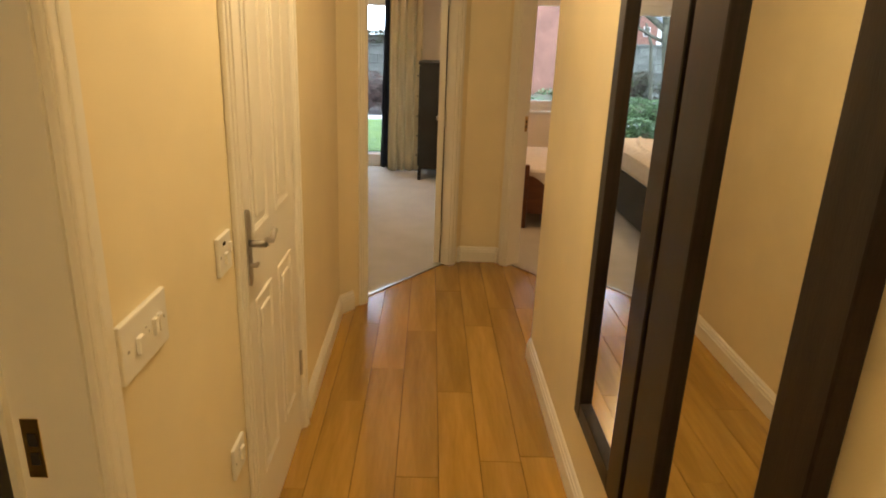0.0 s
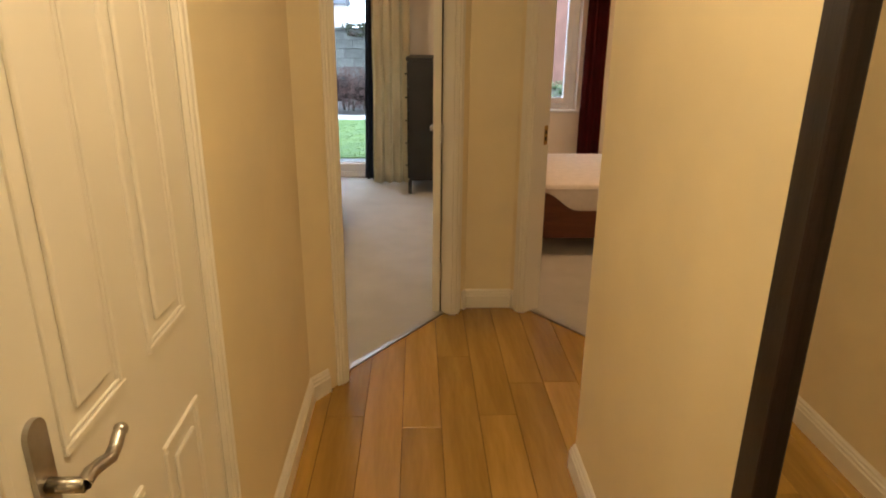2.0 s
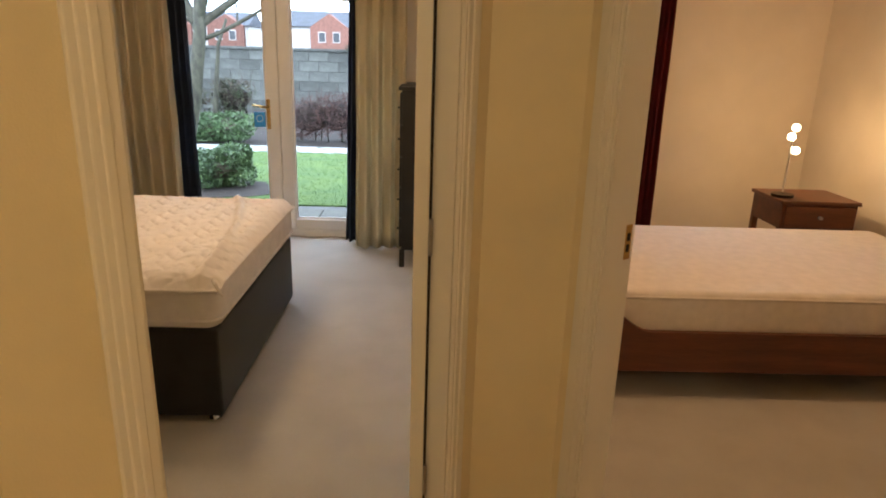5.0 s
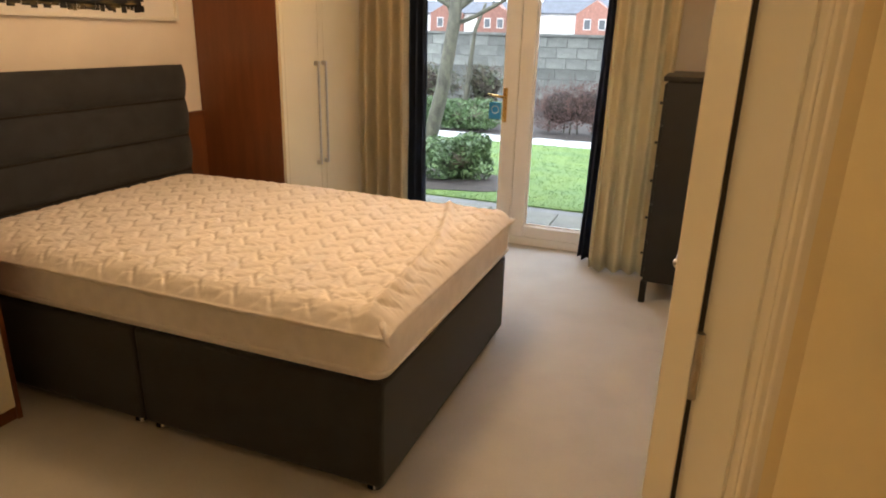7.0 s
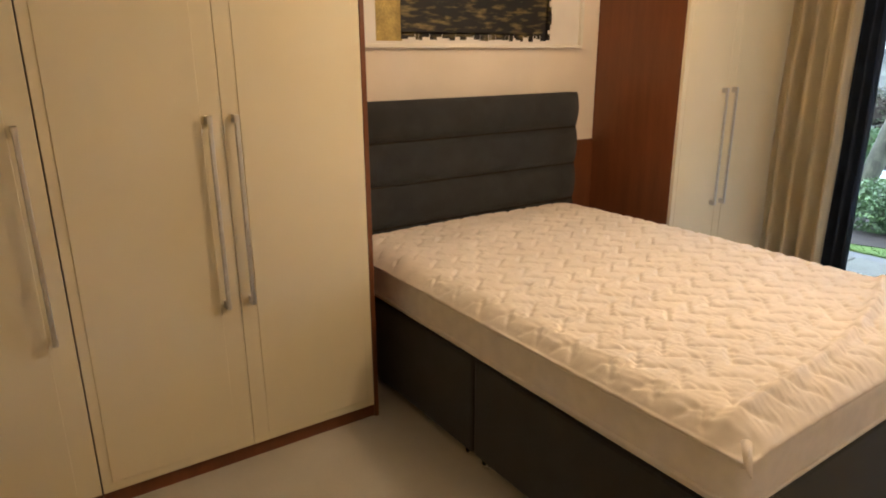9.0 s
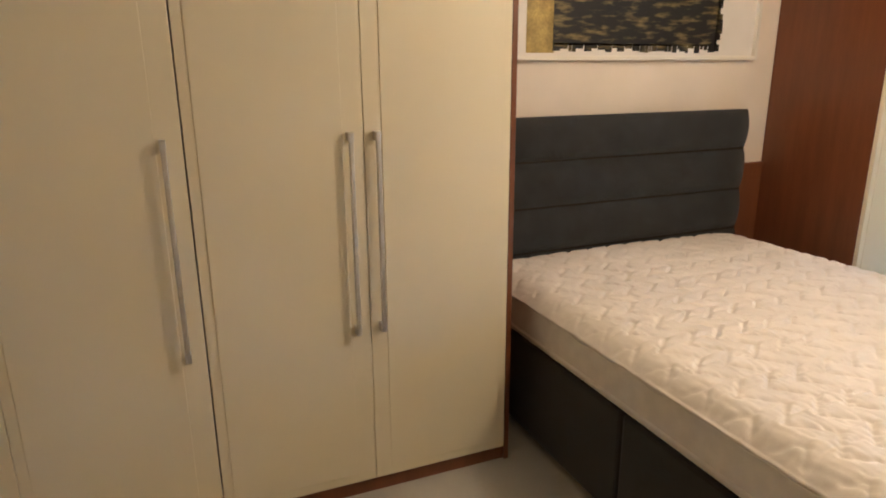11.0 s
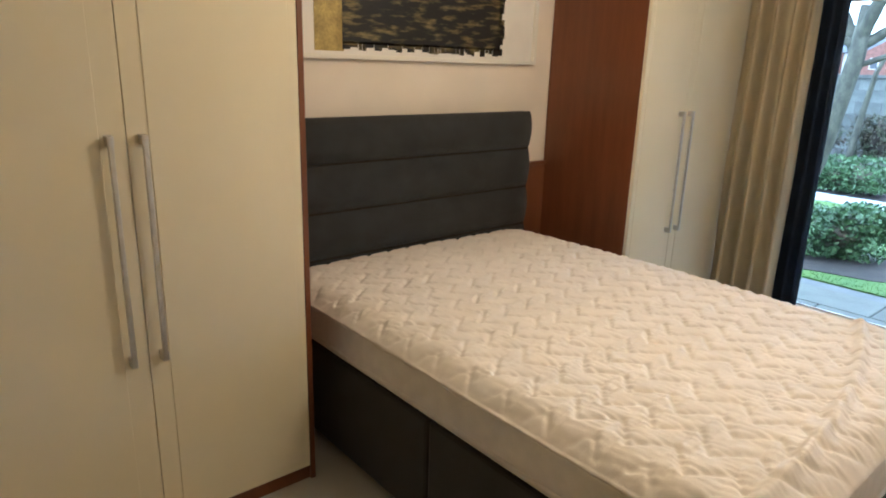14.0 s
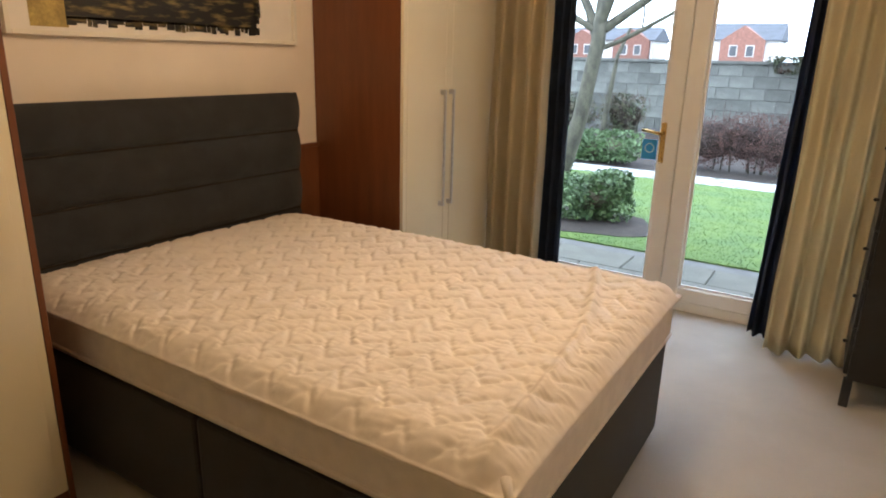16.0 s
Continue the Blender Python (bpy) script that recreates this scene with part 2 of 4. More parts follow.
def limb(bm, pts, r0, r1, seg=10):
    rings = []
    for i, p in enumerate(pts):
        p = Vector(p)
        d = (Vector(pts[min(i + 1, len(pts) - 1)]) - Vector(pts[max(i - 1, 0)])).normalized()
        q = d.to_track_quat("Z", "Y")
        r = r0 + (r1 - r0) * i / (len(pts) - 1)
        rings.append([bm.verts.new(p + q @ Vector((r * math.cos(t), r * math.sin(t), 0)) * (1 + 0.1 * noise.noise(p * 4 + Vector((t, 0, 0))))) for t in [2 * math.pi * k / seg for k in range(seg)]])
    for a, b in zip(rings, rings[1:]):
        for i in range(seg):
            bm.faces.new((a[i], a[(i + 1) % seg], b[(i + 1) % seg], b[i]))
    bm.faces.new(rings[-1])


SKIRT = [(0, 0), (0.017, 0), (0.017, 0.070), (0.013, 0.076), (0.013, 0.086), (0.008, 0.092), (0.008, 0.100), (0.003, 0.108), (0, 0.110)]

# ---- plan ----
CEIL = 2.42
LEFT, RIGHT = -0.68, 0.333          # corridor walls
AXIS = 0.166                        # the two bedroom doors mirror each other about this line
P0 = Vector((-0.566, 6.578))        # threshold line of the first bedroom
U = Vector((0.596, 0.803))
N = Vector((0.803, -0.596))         # towards the corridor
S0, S1, S1G = -0.045, 0.792, 0.822              # clear opening along U
FACE, BACK = 0.060, -0.062          # wall faces along N
HEAD = 2.03


def at(s, d, side=0):
    p = P0 + U * s + N * d
    return (p.x, p.y) if side == 0 else (2 * AXIS - p.x, p.y)


def slab_wall(name, pts, z0, z1, mat, label):
    return structure(name, prism(pts, z0, z1), mat, label, "wall")


KINK = -0.276
PIER_Y = 7.292
PIER_S = (PIER_Y - P0.y - N.y * FACE) / U.y
# corridor walls, with the openings cut as separate lengths
W = 0.12
DOOR_Y = (4.515, 5.185)
FIRST_Y = (2.85, 3.745)
slab_wall("wall_west_near", [(LEFT, 0.6), (LEFT, FIRST_Y[0] - 0.03), (LEFT - W, FIRST_Y[0] - 0.03), (LEFT - W, 0.6)], 0, CEIL, CREAM_WALL, "cream painted corridor wall")
slab_wall("wall_west_middle", [(LEFT, FIRST_Y[1] + 0.03), (LEFT, DOOR_Y[0] - 0.03), (LEFT - W, DOOR_Y[0] - 0.03), (LEFT - W, FIRST_Y[1] + 0.03)], 0, CEIL, CREAM_WALL, "cream painted corridor wall with switches")
slab_wall("wall_west_far", [(LEFT, DOOR_Y[1] + 0.03), at(KINK, FACE), at(S0 - 0.03, FACE), at(S0 - 0.03, BACK), (LEFT - W, at(KINK, BACK)[1] - 0.1), (LEFT - W, DOOR_Y[1] + 0.03)], 0, CEIL,
          CREAM_WALL, "cream painted wall turning towards the bedroom door")
for a, b in (FIRST_Y, DOOR_Y):
    slab_wall("wall_over_door", [(LEFT, a - 0.03), (LEFT, b + 0.03), (LEFT - W, b + 0.03), (LEFT - W, a - 0.03)], HEAD + 0.03, CEIL, CREAM_WALL, "cream painted wall above a door")
slab_wall("wall_east", [(RIGHT, 0.6), (RIGHT + W, 0.6), (RIGHT + W, 5.725), (1.3, 5.725), (1.3, 5.845), (RIGHT, 5.845)], 0, CEIL, CREAM_WALL, "cream painted corridor wall hung with mirrors")
slab_wall("wall_south", [(-2.2, 0.5), (1.4, 0.5), (1.4, 0.6), (-2.2, 0.6)], 0, CEIL, CREAM_WALL, "plain cream end wall")
slab_wall("pier", [at(S1 + 0.03, FACE), at(PIER_S, FACE), at(PIER_S, FACE, 1), at(S1G + 0.03, FACE, 1), at(S1G + 0.03, BACK, 1), (AXIS + 0.06, 7.42), (AXIS - 0.06, 7.42), at(S1 + 0.09, BACK), at(S1 + 0.03, -0.014)],
          0, CEIL, CREAM_WALL, "cream painted pier between two bedroom doors")
for k in (0, 1):
    slab_wall("wall_over_bedroom_door", [at(S0 - 0.03, FACE, k), at(S1 + 0.03, FACE, k), at(S1 + 0.03, BACK, k), at(S0 - 0.03, BACK, k)], HEAD + 0.03, CEIL, CREAM_WALL, "cream wall above a bedroom door")
slab_wall("wall_alcove", [at(S0 - 0.03, FACE, 1), at(KINK, FACE, 1), (2 * AXIS - LEFT, 5.845), (2 * AXIS - LEFT + W, 5.845), (2 * AXIS - LEFT + W, 6.2), at(S0 - 0.03, BACK, 1)], 0, CEIL, CREAM_WALL, "cream alcove wall")
# bedrooms
WEST, NORTH = -2.97, 10.66
slab_wall("wall_headboard", [(WEST, 5.4), (WEST, NORTH + 0.3), (WEST - W, NORTH + 0.3), (WEST - W, 5.4)], 0, CEIL, PINK_WALL, "warm white bedroom wall behind the bed")
slab_wall("wall_bedroom_south", [(WEST, 5.4), (LEFT - W, 5.4), (LEFT - W, 5.3), (WEST, 5.3)], 0, CEIL, PINK_WALL, "plain bedroom wall")
slab_wall("wall_party", [(AXIS - 0.05, 7.42), (AXIS + 0.05, 7.42), (AXIS + 0.05, NORTH), (AXIS - 0.05, NORTH)], 0, CEIL, PINK_WALL, "warm white wall between the bedrooms")
GUEST_E = 2.86
slab_wall("wall_guest_east", [(GUEST_E, 5.8), (GUEST_E + W, 5.8), (GUEST_E + W, NORTH + 0.3), (GUEST_E, NORTH + 0.3)], 0, CEIL, PINK_WALL, "warm beige guest bedroom wall")
slab_wall("wall_guest_south", [(1.3, 5.8), (GUEST_E, 5.8), (GUEST_E, 5.7), (1.3, 5.7)], 0, CEIL, PINK_WALL, "plain guest bedroom wall")
slab_wall("wall_side_room", [(-2.2, 0.6), (-2.1, 0.6), (-2.1, 5.3), (-2.2, 5.3)], 0, CEIL, CREAM_WALL, "plain wall of the side room")
PATIO = (-2.17, -0.40)
PATIO_TOP = 1.98
GW = (0.45, 1.41)
GW_Z = (0.71, 2.0)
bm = B(WEST, PATIO[0], NORTH, NORTH + 0.3, 0, CEIL)
box(bm, PATIO[1], GW[0], NORTH, NORTH + 0.3, 0, CEIL)
box(bm, GW[1], GUEST_E, NORTH, NORTH + 0.3, 0, CEIL)
box(bm, PATIO[0], PATIO[1], NORTH, NORTH + 0.3, PATIO_TOP, CEIL)
box(bm, GW[0], GW[1], NORTH, NORTH + 0.3, 0, GW_Z[0])
box(bm, GW[0], GW[1], NORTH, NORTH + 0.3, GW_Z[1], CEIL)
structure("wall_north", bm, PINK_WALL, "warm white outer wall with a patio door and a window", "wall")
structure("ceiling", B(-3.2, 3.0, 0.4, NORTH + 0.3, CEIL, CEIL + 0.12), CEILING_WHITE, "white painted ceiling", "ceiling")
structure("subfloor", B(-3.1, 2.85, 0.5, NORTH + 0.02, -0.16, -0.014), JOINT, "dark underlay under the boards", "floor")
tl, tr = at(S0 - 0.03, 0), at(S1 + 0.03, 0)
tl2, tr2 = at(S0 - 0.03, 0, 1), at(S1 + 0.03, 0, 1)
carpet = prism([(WEST, 5.4), (LEFT - 0.1, 5.4), (LEFT - 0.1, 6.3), tl, tr, (AXIS, 7.35), (AXIS, NORTH + 0.02), (WEST, NORTH + 0.02)], -0.012, 0.002)
structure("floor_carpet", carpet, CARPET, "beige cut-pile bedroom carpet", "carpet")
carpet = prism([(AXIS, 7.35), tr2, tl2, (1.2, 6.2), (1.2, 5.8), (GUEST_E, 5.8), (GUEST_E, NORTH), (AXIS, NORTH)], -0.012, 0.002)
structure("floor_carpet_guest", carpet, CARPET, "beige cut-pile guest bedroom carpet", "carpet")
structure("floor_side_room", B(-2.1, LEFT - 0.1, 0.6, 5.3, -0.012, 0.0), CARPET, "beige carpet of the side room", "carpet")

# skirting boards
def skirting(path, label="white moulded skirting board"):
    structure("baseboard", moulding(path, SKIRT), GLOSS_WHITE, label, "skirting board")


skirting([at(S0 - 0.125, FACE), at(KINK, FACE), (LEFT, DOOR_Y[1] + 0.082)][::1])
skirting([(LEFT, DOOR_Y[0] - 0.082), (LEFT, FIRST_Y[1] + 0.082)])
skirting([(RIGHT, 0.62), (RIGHT, 5.845), (0.98, 5.845)])
skirting([at(S1G + 0.085, FACE, 1), at(PIER_S, FACE, 1), at(PIER_S, FACE), at(S1 + 0.10, FACE)])
skirting([(AXIS - 0.05, NORTH), (AXIS - 0.05, 7.43)])
skirting([(GUEST_E, 5.85), (GUEST_E, NORTH), (AXIS + 0.05, NORTH)])


# ---- doors ----
def door_frame(name, m, width, label, depth=0.122, sides=(1, 1), hinge_depth=None, arch=0.068):
    """Lining and stepped architrave, in a local frame: x along the wall, y out of it (corridor side), z up."""
    top = empty(name, label, "door frame", "", "structure")
    top.matrix_world = m
    for x0, x1, z0, z1, dd in ((-0.03, 0, 0, HEAD + 0.03, depth), (width, width + 0.03, 0, HEAD + 0.03, hinge_depth or depth), (0, width, HEAD, HEAD + 0.03, depth)):
        part("lining", B(x0, x1, -dd, 0.0, z0, z1), GLOSS_WHITE, top)
    aw = arch
    for side, (x0, sx) in zip(sides, ((0.0, -1), (width, 1))):
        if not side:
            continue
        bm = bmesh.new()
        for o, w, t in ((0.006, aw, 0.013), (0.012, aw - 0.020, 0.018), (0.030, aw - 0.052, 0.022)):
            a, b = x0 + sx * o, x0 + sx * (o + w)
            box(bm, min(a, b), max(a, b), 0.0, t, 0, HEAD + 0.006 + aw, 0.003)
        part("architrave", bm, GLOSS_WHITE, top)
    bm = bmesh.new()
    for o, w, t in ((0.006, aw, 0.013), (0.012, aw - 0.020, 0.018), (0.030, aw - 0.052, 0.022)):
        box(bm, -o, width + o, 0.0, t, HEAD + o, HEAD + o + w, 0.003)
    part("head_architrave", bm, GLOSS_WHITE, top)
    return top


def frame_matrix(origin, along, out):
    return Matrix(((along.x, out.x, 0, origin[0]), (along.y, out.y, 0, origin[1]), (0, 0, 1, 0), (0, 0, 0, 1)))


f1 = door_frame("bedroom_door_frame", frame_matrix(at(S0, FACE), U, N), S1 - S0, "white gloss door frame with stepped architrave", hinge_depth=0.073)
U2, N2 = Vector((-U.x, U.y)), Vector((-N.x, N.y))
f2 = door_frame("guest_door_frame", frame_matrix(at(S0, FACE, 1), U2, N2), S1G - S0, "white gloss door frame of the guest bedroom")
f3 = door_frame("cupboard_door_frame", frame_matrix((LEFT, DOOR_Y[0]), Vector((0, 1)), Vector((1, 0))), DOOR_Y[1] - DOOR_Y[0], "white gloss door frame round a closed door", arch=0.056)
f4 = door_frame("side_door_frame", frame_matrix((LEFT, FIRST_Y[0]), Vector((0, 1)), Vector((1, 0))), FIRST_Y[1] - FIRST_Y[0], "white gloss frame of an open doorway")
# strike plates and stops
part("door_stop", B(FIRST_Y[1] - FIRST_Y[0] - 0.013, FIRST_Y[1] - FIRST_Y[0], -0.122, -0.112, 0, HEAD), GLOSS_WHITE, f4)


def strike(parent, x, y, z, sx):
    plate = part("strike_plate", B(min(x, x + sx * 0.002), max(x, x + sx * 0.002), y - 0.013, y + 0.013, z - 0.05, z + 0.05, 0.0006, 1), BRASS, parent, "brass strike plate")
    for k in (-0.018, 0.014):
        part("latch_hole", B(min(x, x + sx * 0.0026), max(x, x + sx * 0.0026), y - 0.006, y + 0.007, z + k - 0.010, z + k + 0.012), SHADOW_GAP, plate)


strike(f4, FIRST_Y[1] - FIRST_Y[0], -0.088, 0.935, -1)
strike(f2, S1G - S0, -0.098, 0.985, -1)
for k, name in ((0, "threshold_strip"), (1, "threshold_strip")):
    a, b, c, d = at(S0, -0.012, k), at(S1, -0.012, k), at(S1, 0.016, k), at(S0, 0.016, k)
    structure(name, prism([a, b, c, d], -0.004, 0.007), STEEL, "metal threshold strip between boards and carpet", "threshold")


def panelled_leaf(width, height=1.98, thick=0.040):
    """A moulded four-panel leaf: x along, front face at y=0, body behind."""
    bm = bmesh.new()
    box(bm, 0, width, -thick, 0, 0.008, height, 0.002)
    body = bm
    st, mid = 0.105, 0.095
    pw = (width - 2 * st - mid) / 2
    panels = []
    for z0, z1 in ((0.22, 0.80), (0.985, height - 0.12)):
        for i in (0, 1):
            x0 = st + i * (pw + mid)
            panels.append((x0, x0 + pw, z0, z1))
    return body, panels


def hang_door(name, m, width, label):
    top = empty(name, label, "door", "", "structure")
    top.matrix_world = m
    body, panels = panelled_leaf(width)
    part("leaf", body, GLOSS_WHITE, top)
    for x0, x1, z0, z1 in panels:
        bm = bmesh.new()
        # raised outer bead, then the fielded panel
        for a, b, t in ((0.0, 0.014, 0.006), (0.014, 0.022, 0.003)):
            for q in ((x0 + a, x1 - a, z0 + a, z0 + b), (x0 + a, x1 - a, z1 - b, z1 - a), (x0 + a, x0 + b, z0 + b, z1 - b), (x1 - b, x1 - a, z0 + b, z1 - b)):
                box(bm, q[0], q[1], -0.002, t, q[2], q[3], 0.002, 1)
        box(bm, x0 + 0.040, x1 - 0.040, -0.002, 0.007, z0 + 0.045, z1 - 0.045, 0.006, 2)
        part("panel", bm, GLOSS_WHITE, top)
    return top


def lever_set(parent, x, z, sx=1):
    """Backplate with rounded ends, a scrolled lever and a key turn."""
    outline = [(x + 0.020 * math.cos(a), z + 0.072 + 0.020 * math.sin(a)) for a in [math.pi * k / 10 for k in range(11)]]
    outline += [(x - 0.020 * math.cos(a), z - 0.100 - 0.020 * math.sin(a)) for a in [math.pi * k / 10 for k in range(11)]]
    bm = prism(outline, 0, 0.007)
    bmesh.ops.transform(bm, matrix=Matrix(((1, 0, 0, 0), (0, 0, 1, 0), (0, 1, 0, 0), (0, 0, 0, 1))), verts=bm.verts)
    bmesh.ops.recalc_face_normals(bm, faces=bm.faces)
    plate = part("back_plate", bm, STEEL, parent, "brushed steel handle plate")
    bm = rod(bmesh.new(), (x, 0.004, z), (x, 0.050, z), 0.010, 16)
    pts = [(0, 0), (0.02, 0.003), (0.045, -0.004), (0.068, -0.012), (0.086, -0.006), (0.098, 0.003), (0.106, 0.006)]
    limb(bm, [(x + sx * p[0], 0.048, z + p[1]) for p in pts], 0.0095, 0.0085, 12)
    bmesh.ops.create_uvsphere(bm, u_segments=12, v_segments=8, radius=0.010, matrix=Matrix.Translation((x + sx * 0.106, 0.048, z + 0.006)))
    part("lever", bm, STEEL, plate, smooth=True)
    bm = rod(bmesh.new(), (x, 0.004, z - 0.062), (x, 0.022, z - 0.062), 0.006)
    box(bm, x - 0.004, x + sx * 0.020 if sx > 0 else x + 0.004, 0.018, 0.026, z - 0.067, z - 0.057, 0.002)
    part("key_turn", bm, STEEL, plate)


cw = DOOR_Y[1] - DOOR_Y[0] - 0.008
closed = hang_door("cupboard_door", frame_matrix((LEFT - 0.001, DOOR_Y[0] + 0.004), Vector((0, 1)), Vector((1, 0))), cw, "closed white four-panel door with a steel lever")
lever_set(closed, 0.055, 0.983)
for z in (0.30, 1.72):
    part("hinge", rod(bmesh.new(), (cw + 0.004, 0.004, z - 0.05), (cw + 0.004, 0.004, z + 0.05), 0.006), STEEL, closed)
# bedroom door, folded back into the room
leaf_dir = Vector((0.08, 1.0)).normalized()
leaf_out = Vector((-leaf_dir.y, leaf_dir.x))
opened = hang_door("bedroom_door", frame_matrix((-0.149, 7.212), leaf_dir, leaf_out), 0.80, "open white panelled bedroom door folded into the room")
lever_set(opened, 0.745, 0.93, -1)
# thin dark strip added for the shaded gap between leaf and lining
part("hinge_gap_shade", B(0.002, 0.010, -0.047, -0.0405, 0.01, 1.98), SHADOW_GAP, opened)
for z in (0.25, 1.0, 1.75):
    part("hinge", rod(bmesh.new(), (-0.004, -0.046, z - 0.05), (-0.004, -0.046, z + 0.05), 0.006), STEEL, opened)


# ---- corridor things ----
def wall_plate(name, y, z, w, h, label, rockers, kind="light switch"):
    top = empty(name, label, kind, at=(LEFT, y, z))
    part("plate", B(0, 0.010, -w / 2, w / 2, -h / 2, h / 2, 0.003), PLASTIC, top)
    for dy, dz, rw, rh, mat, nm in rockers:
        part(nm, B(0.009, 0.017 if mat is PLASTIC else 0.0115, dy - rw / 2, dy + rw / 2, dz - rh / 2, dz + rh / 2, 0.0015, 1), mat, top)
    return top


wall_plate("light_switch", 3.925, 1.034, 0.178, 0.102, "white plastic triple rocker switch plate on the cream wall",
           [(-0.030, -0.004, 0.020, 0.030, PLASTIC, "rocker"), (0.030, 0.000, 0.013, 0.032, PLASTIC, "rocker"), (0.050, 0.000, 0.013, 0.032, PLASTIC, "rocker"),
            (-0.068, 0, 0.006, 0.006, STEEL, "screw"), (0.072, 0, 0.006, 0.006, STEEL, "screw"), (0.010, 0, 0.005, 0.005, STEEL, "screw"), (0.0, 0.012, 0.006, 0.004, STEEL, "screw")])
wall_plate("fused_switch", 4.362, 1.028, 0.090, 0.094, "white plastic fused switch with a neon beside a door",
           [(-0.004, -0.010, 0.016, 0.028, PLASTIC, "rocker"), (0.026, 0.008, 0.012, 0.024, PLASTIC, "fuse_holder"), (-0.008, 0.026, 0.018, 0.009, SHADOW_GAP, "neon"),
             (-0.036, 0, 0.006, 0.006, STEEL, "screw")])
wall_plate("low_switch", 4.36, 0.475, 0.088, 0.090, "white plastic switch low on the cream wall",
           [(0.012, 0.005, 0.022, 0.034, PLASTIC, "rocker"), (-0.034, 0, 0.006, 0.006, STEEL, "screw")])


def wall_mirror(y0, y1, z0, z1, label, near=0.062, far=0.062):
    top = empty("wall_mirror", label, "mirror", "corridor mirrors", at=(RIGHT, (y0 + y1) / 2, z0))
    w, h, st = (y1 - y0) / 2, z1 - z0, 0.062
    d = 0.034
    for a, b, c, e in ((-w, -w + near, 0, h), (w - far, w, 0, h)):
        bm = B(-d, 0, a, b, c, e, 0.004)
        part("stile", bm, ESPRESSO, top)
    for c in (0, h - st):
        part("rail", B(-d + 0.001, 0, -w + near, w - far, c, c + st, 0.003), ESPRESSO, top)
    part("mirror_glass", B(-0.014, -0.008, -w + near - 0.004, w - far + 0.004, st - 0.004, h - st + 0.004), MIRROR, top, "silvered mirror glass")
    part("backing", B(-0.007, -0.001, -w + 0.01, w - 0.01, 0.01, h - 0.01), ESPRESSO, top)
    return top


wall_mirror(4.285, 4.79, 0.365, 1.90, "tall wall mirror in a deep dark-stained wooden frame", near=0.105)
wall_mirror(3.63, 4.258, 0.365, 1.90, "tall wall mirror in a deep dark-stained wooden frame beside its twin", near=0.108, far=0.155)


def downlight(x, y):
    top = empty("downlight", "white recessed ceiling downlight, lit", "ceiling light", "corridor downlights", at=(x, y, CEIL))
    bm = rod(bmesh.new(), (0, 0, -0.012), (0, 0, -0.001), 0.045, 24)
    part("ring", bm, PLASTIC, top)
    part("bulb", rod(bmesh.new(), (0, 0, -0.016), (0, 0, -0.0125), 0.028, 20), BULB, top)


for x, y in SPOTS:
    downlight(x, y)

# ---- bedroom: fitted wardrobes ----
FRONT = -2.375


def wardrobe(name, y0, y1, splits, handles, label, capped=True):
    """Cherry carcass with cream doors; handles: y of each bar."""
    top = empty(name, label, "wardrobe", "fitted wardrobes", at=(WEST, y0, 0))
    d = FRONT - WEST
    L = y1 - y0
    bm = B(0.004, d - 0.022, 0.001, 0.019, 0.0, 2.36, 0.001, 1)
    part("side_panel", bm, CHERRY, top)
    part("side_panel", B(0.004, d - (0.001 if capped else 0.022), L - 0.019, L - 0.001, 0.0, 2.36, 0.001, 1), CHERRY, top)
    part("plinth", B(0.02, d - 0.012, 0.019, L - 0.019, 0.0, 0.055), CHERRY, top)
    part("top_panel", B(0.004, d - 0.022, 0.019, L - 0.019, 2.34, 2.36), CHERRY, top)
    part("back_panel", B(0.004, 0.012, 0.019, L - 0.019, 0.055, 2.34), CHERRY, top)
    part("shelf", B(0.012, d - 0.03, 0.019, L - 0.019, 1.95, 1.97), CHERRY, top)
    edges = [y0 + 0.0005] + splits + [y1 - (0.021 if capped else 0.0)]
    for i, (a, b) in enumerate(zip(edges, edges[1:])):
        h = handles[i]
        bm = B(d - 0.020, d, a - y0 + 0.0009, b - y0 - 0.0009, 0.058, 2.335, 0.0015, 1)
        door = part("door", bm, CREAM_DOOR, top)
        if h is None:
            continue
        left = abs(h - a) < abs(h - b)
        e0, e1 = (a + 0.004, h + 0.030) if left else (h - 0.030, b - 0.004)
        # routed strip beside the closing edge
        s0, s1 = (h + 0.018, b - 0.03) if left else (a + 0.03, h - 0.018)
        part("raised_field", B(d - 0.001, d + 0.0025, s0 - y0, s1 - y0, 0.09, 2.30, 0.0024, 3), CREAM_DOOR, door)
        bm = B(d + 0.022, d + 0.034, h - y0 - 0.007, h - y0 + 0.007, 0.608, 1.245, 0.003)
        for z in (0.622, 1.232):
            box(bm, d - 0.001, d + 0.0335, h - y0 - 0.0085, h - y0 + 0.0085, z - 0.013, z + 0.013, 0.001, 1)
        part("bar_handle", bm, BAR_STEEL, door, "long brushed steel bar handle")
    return top


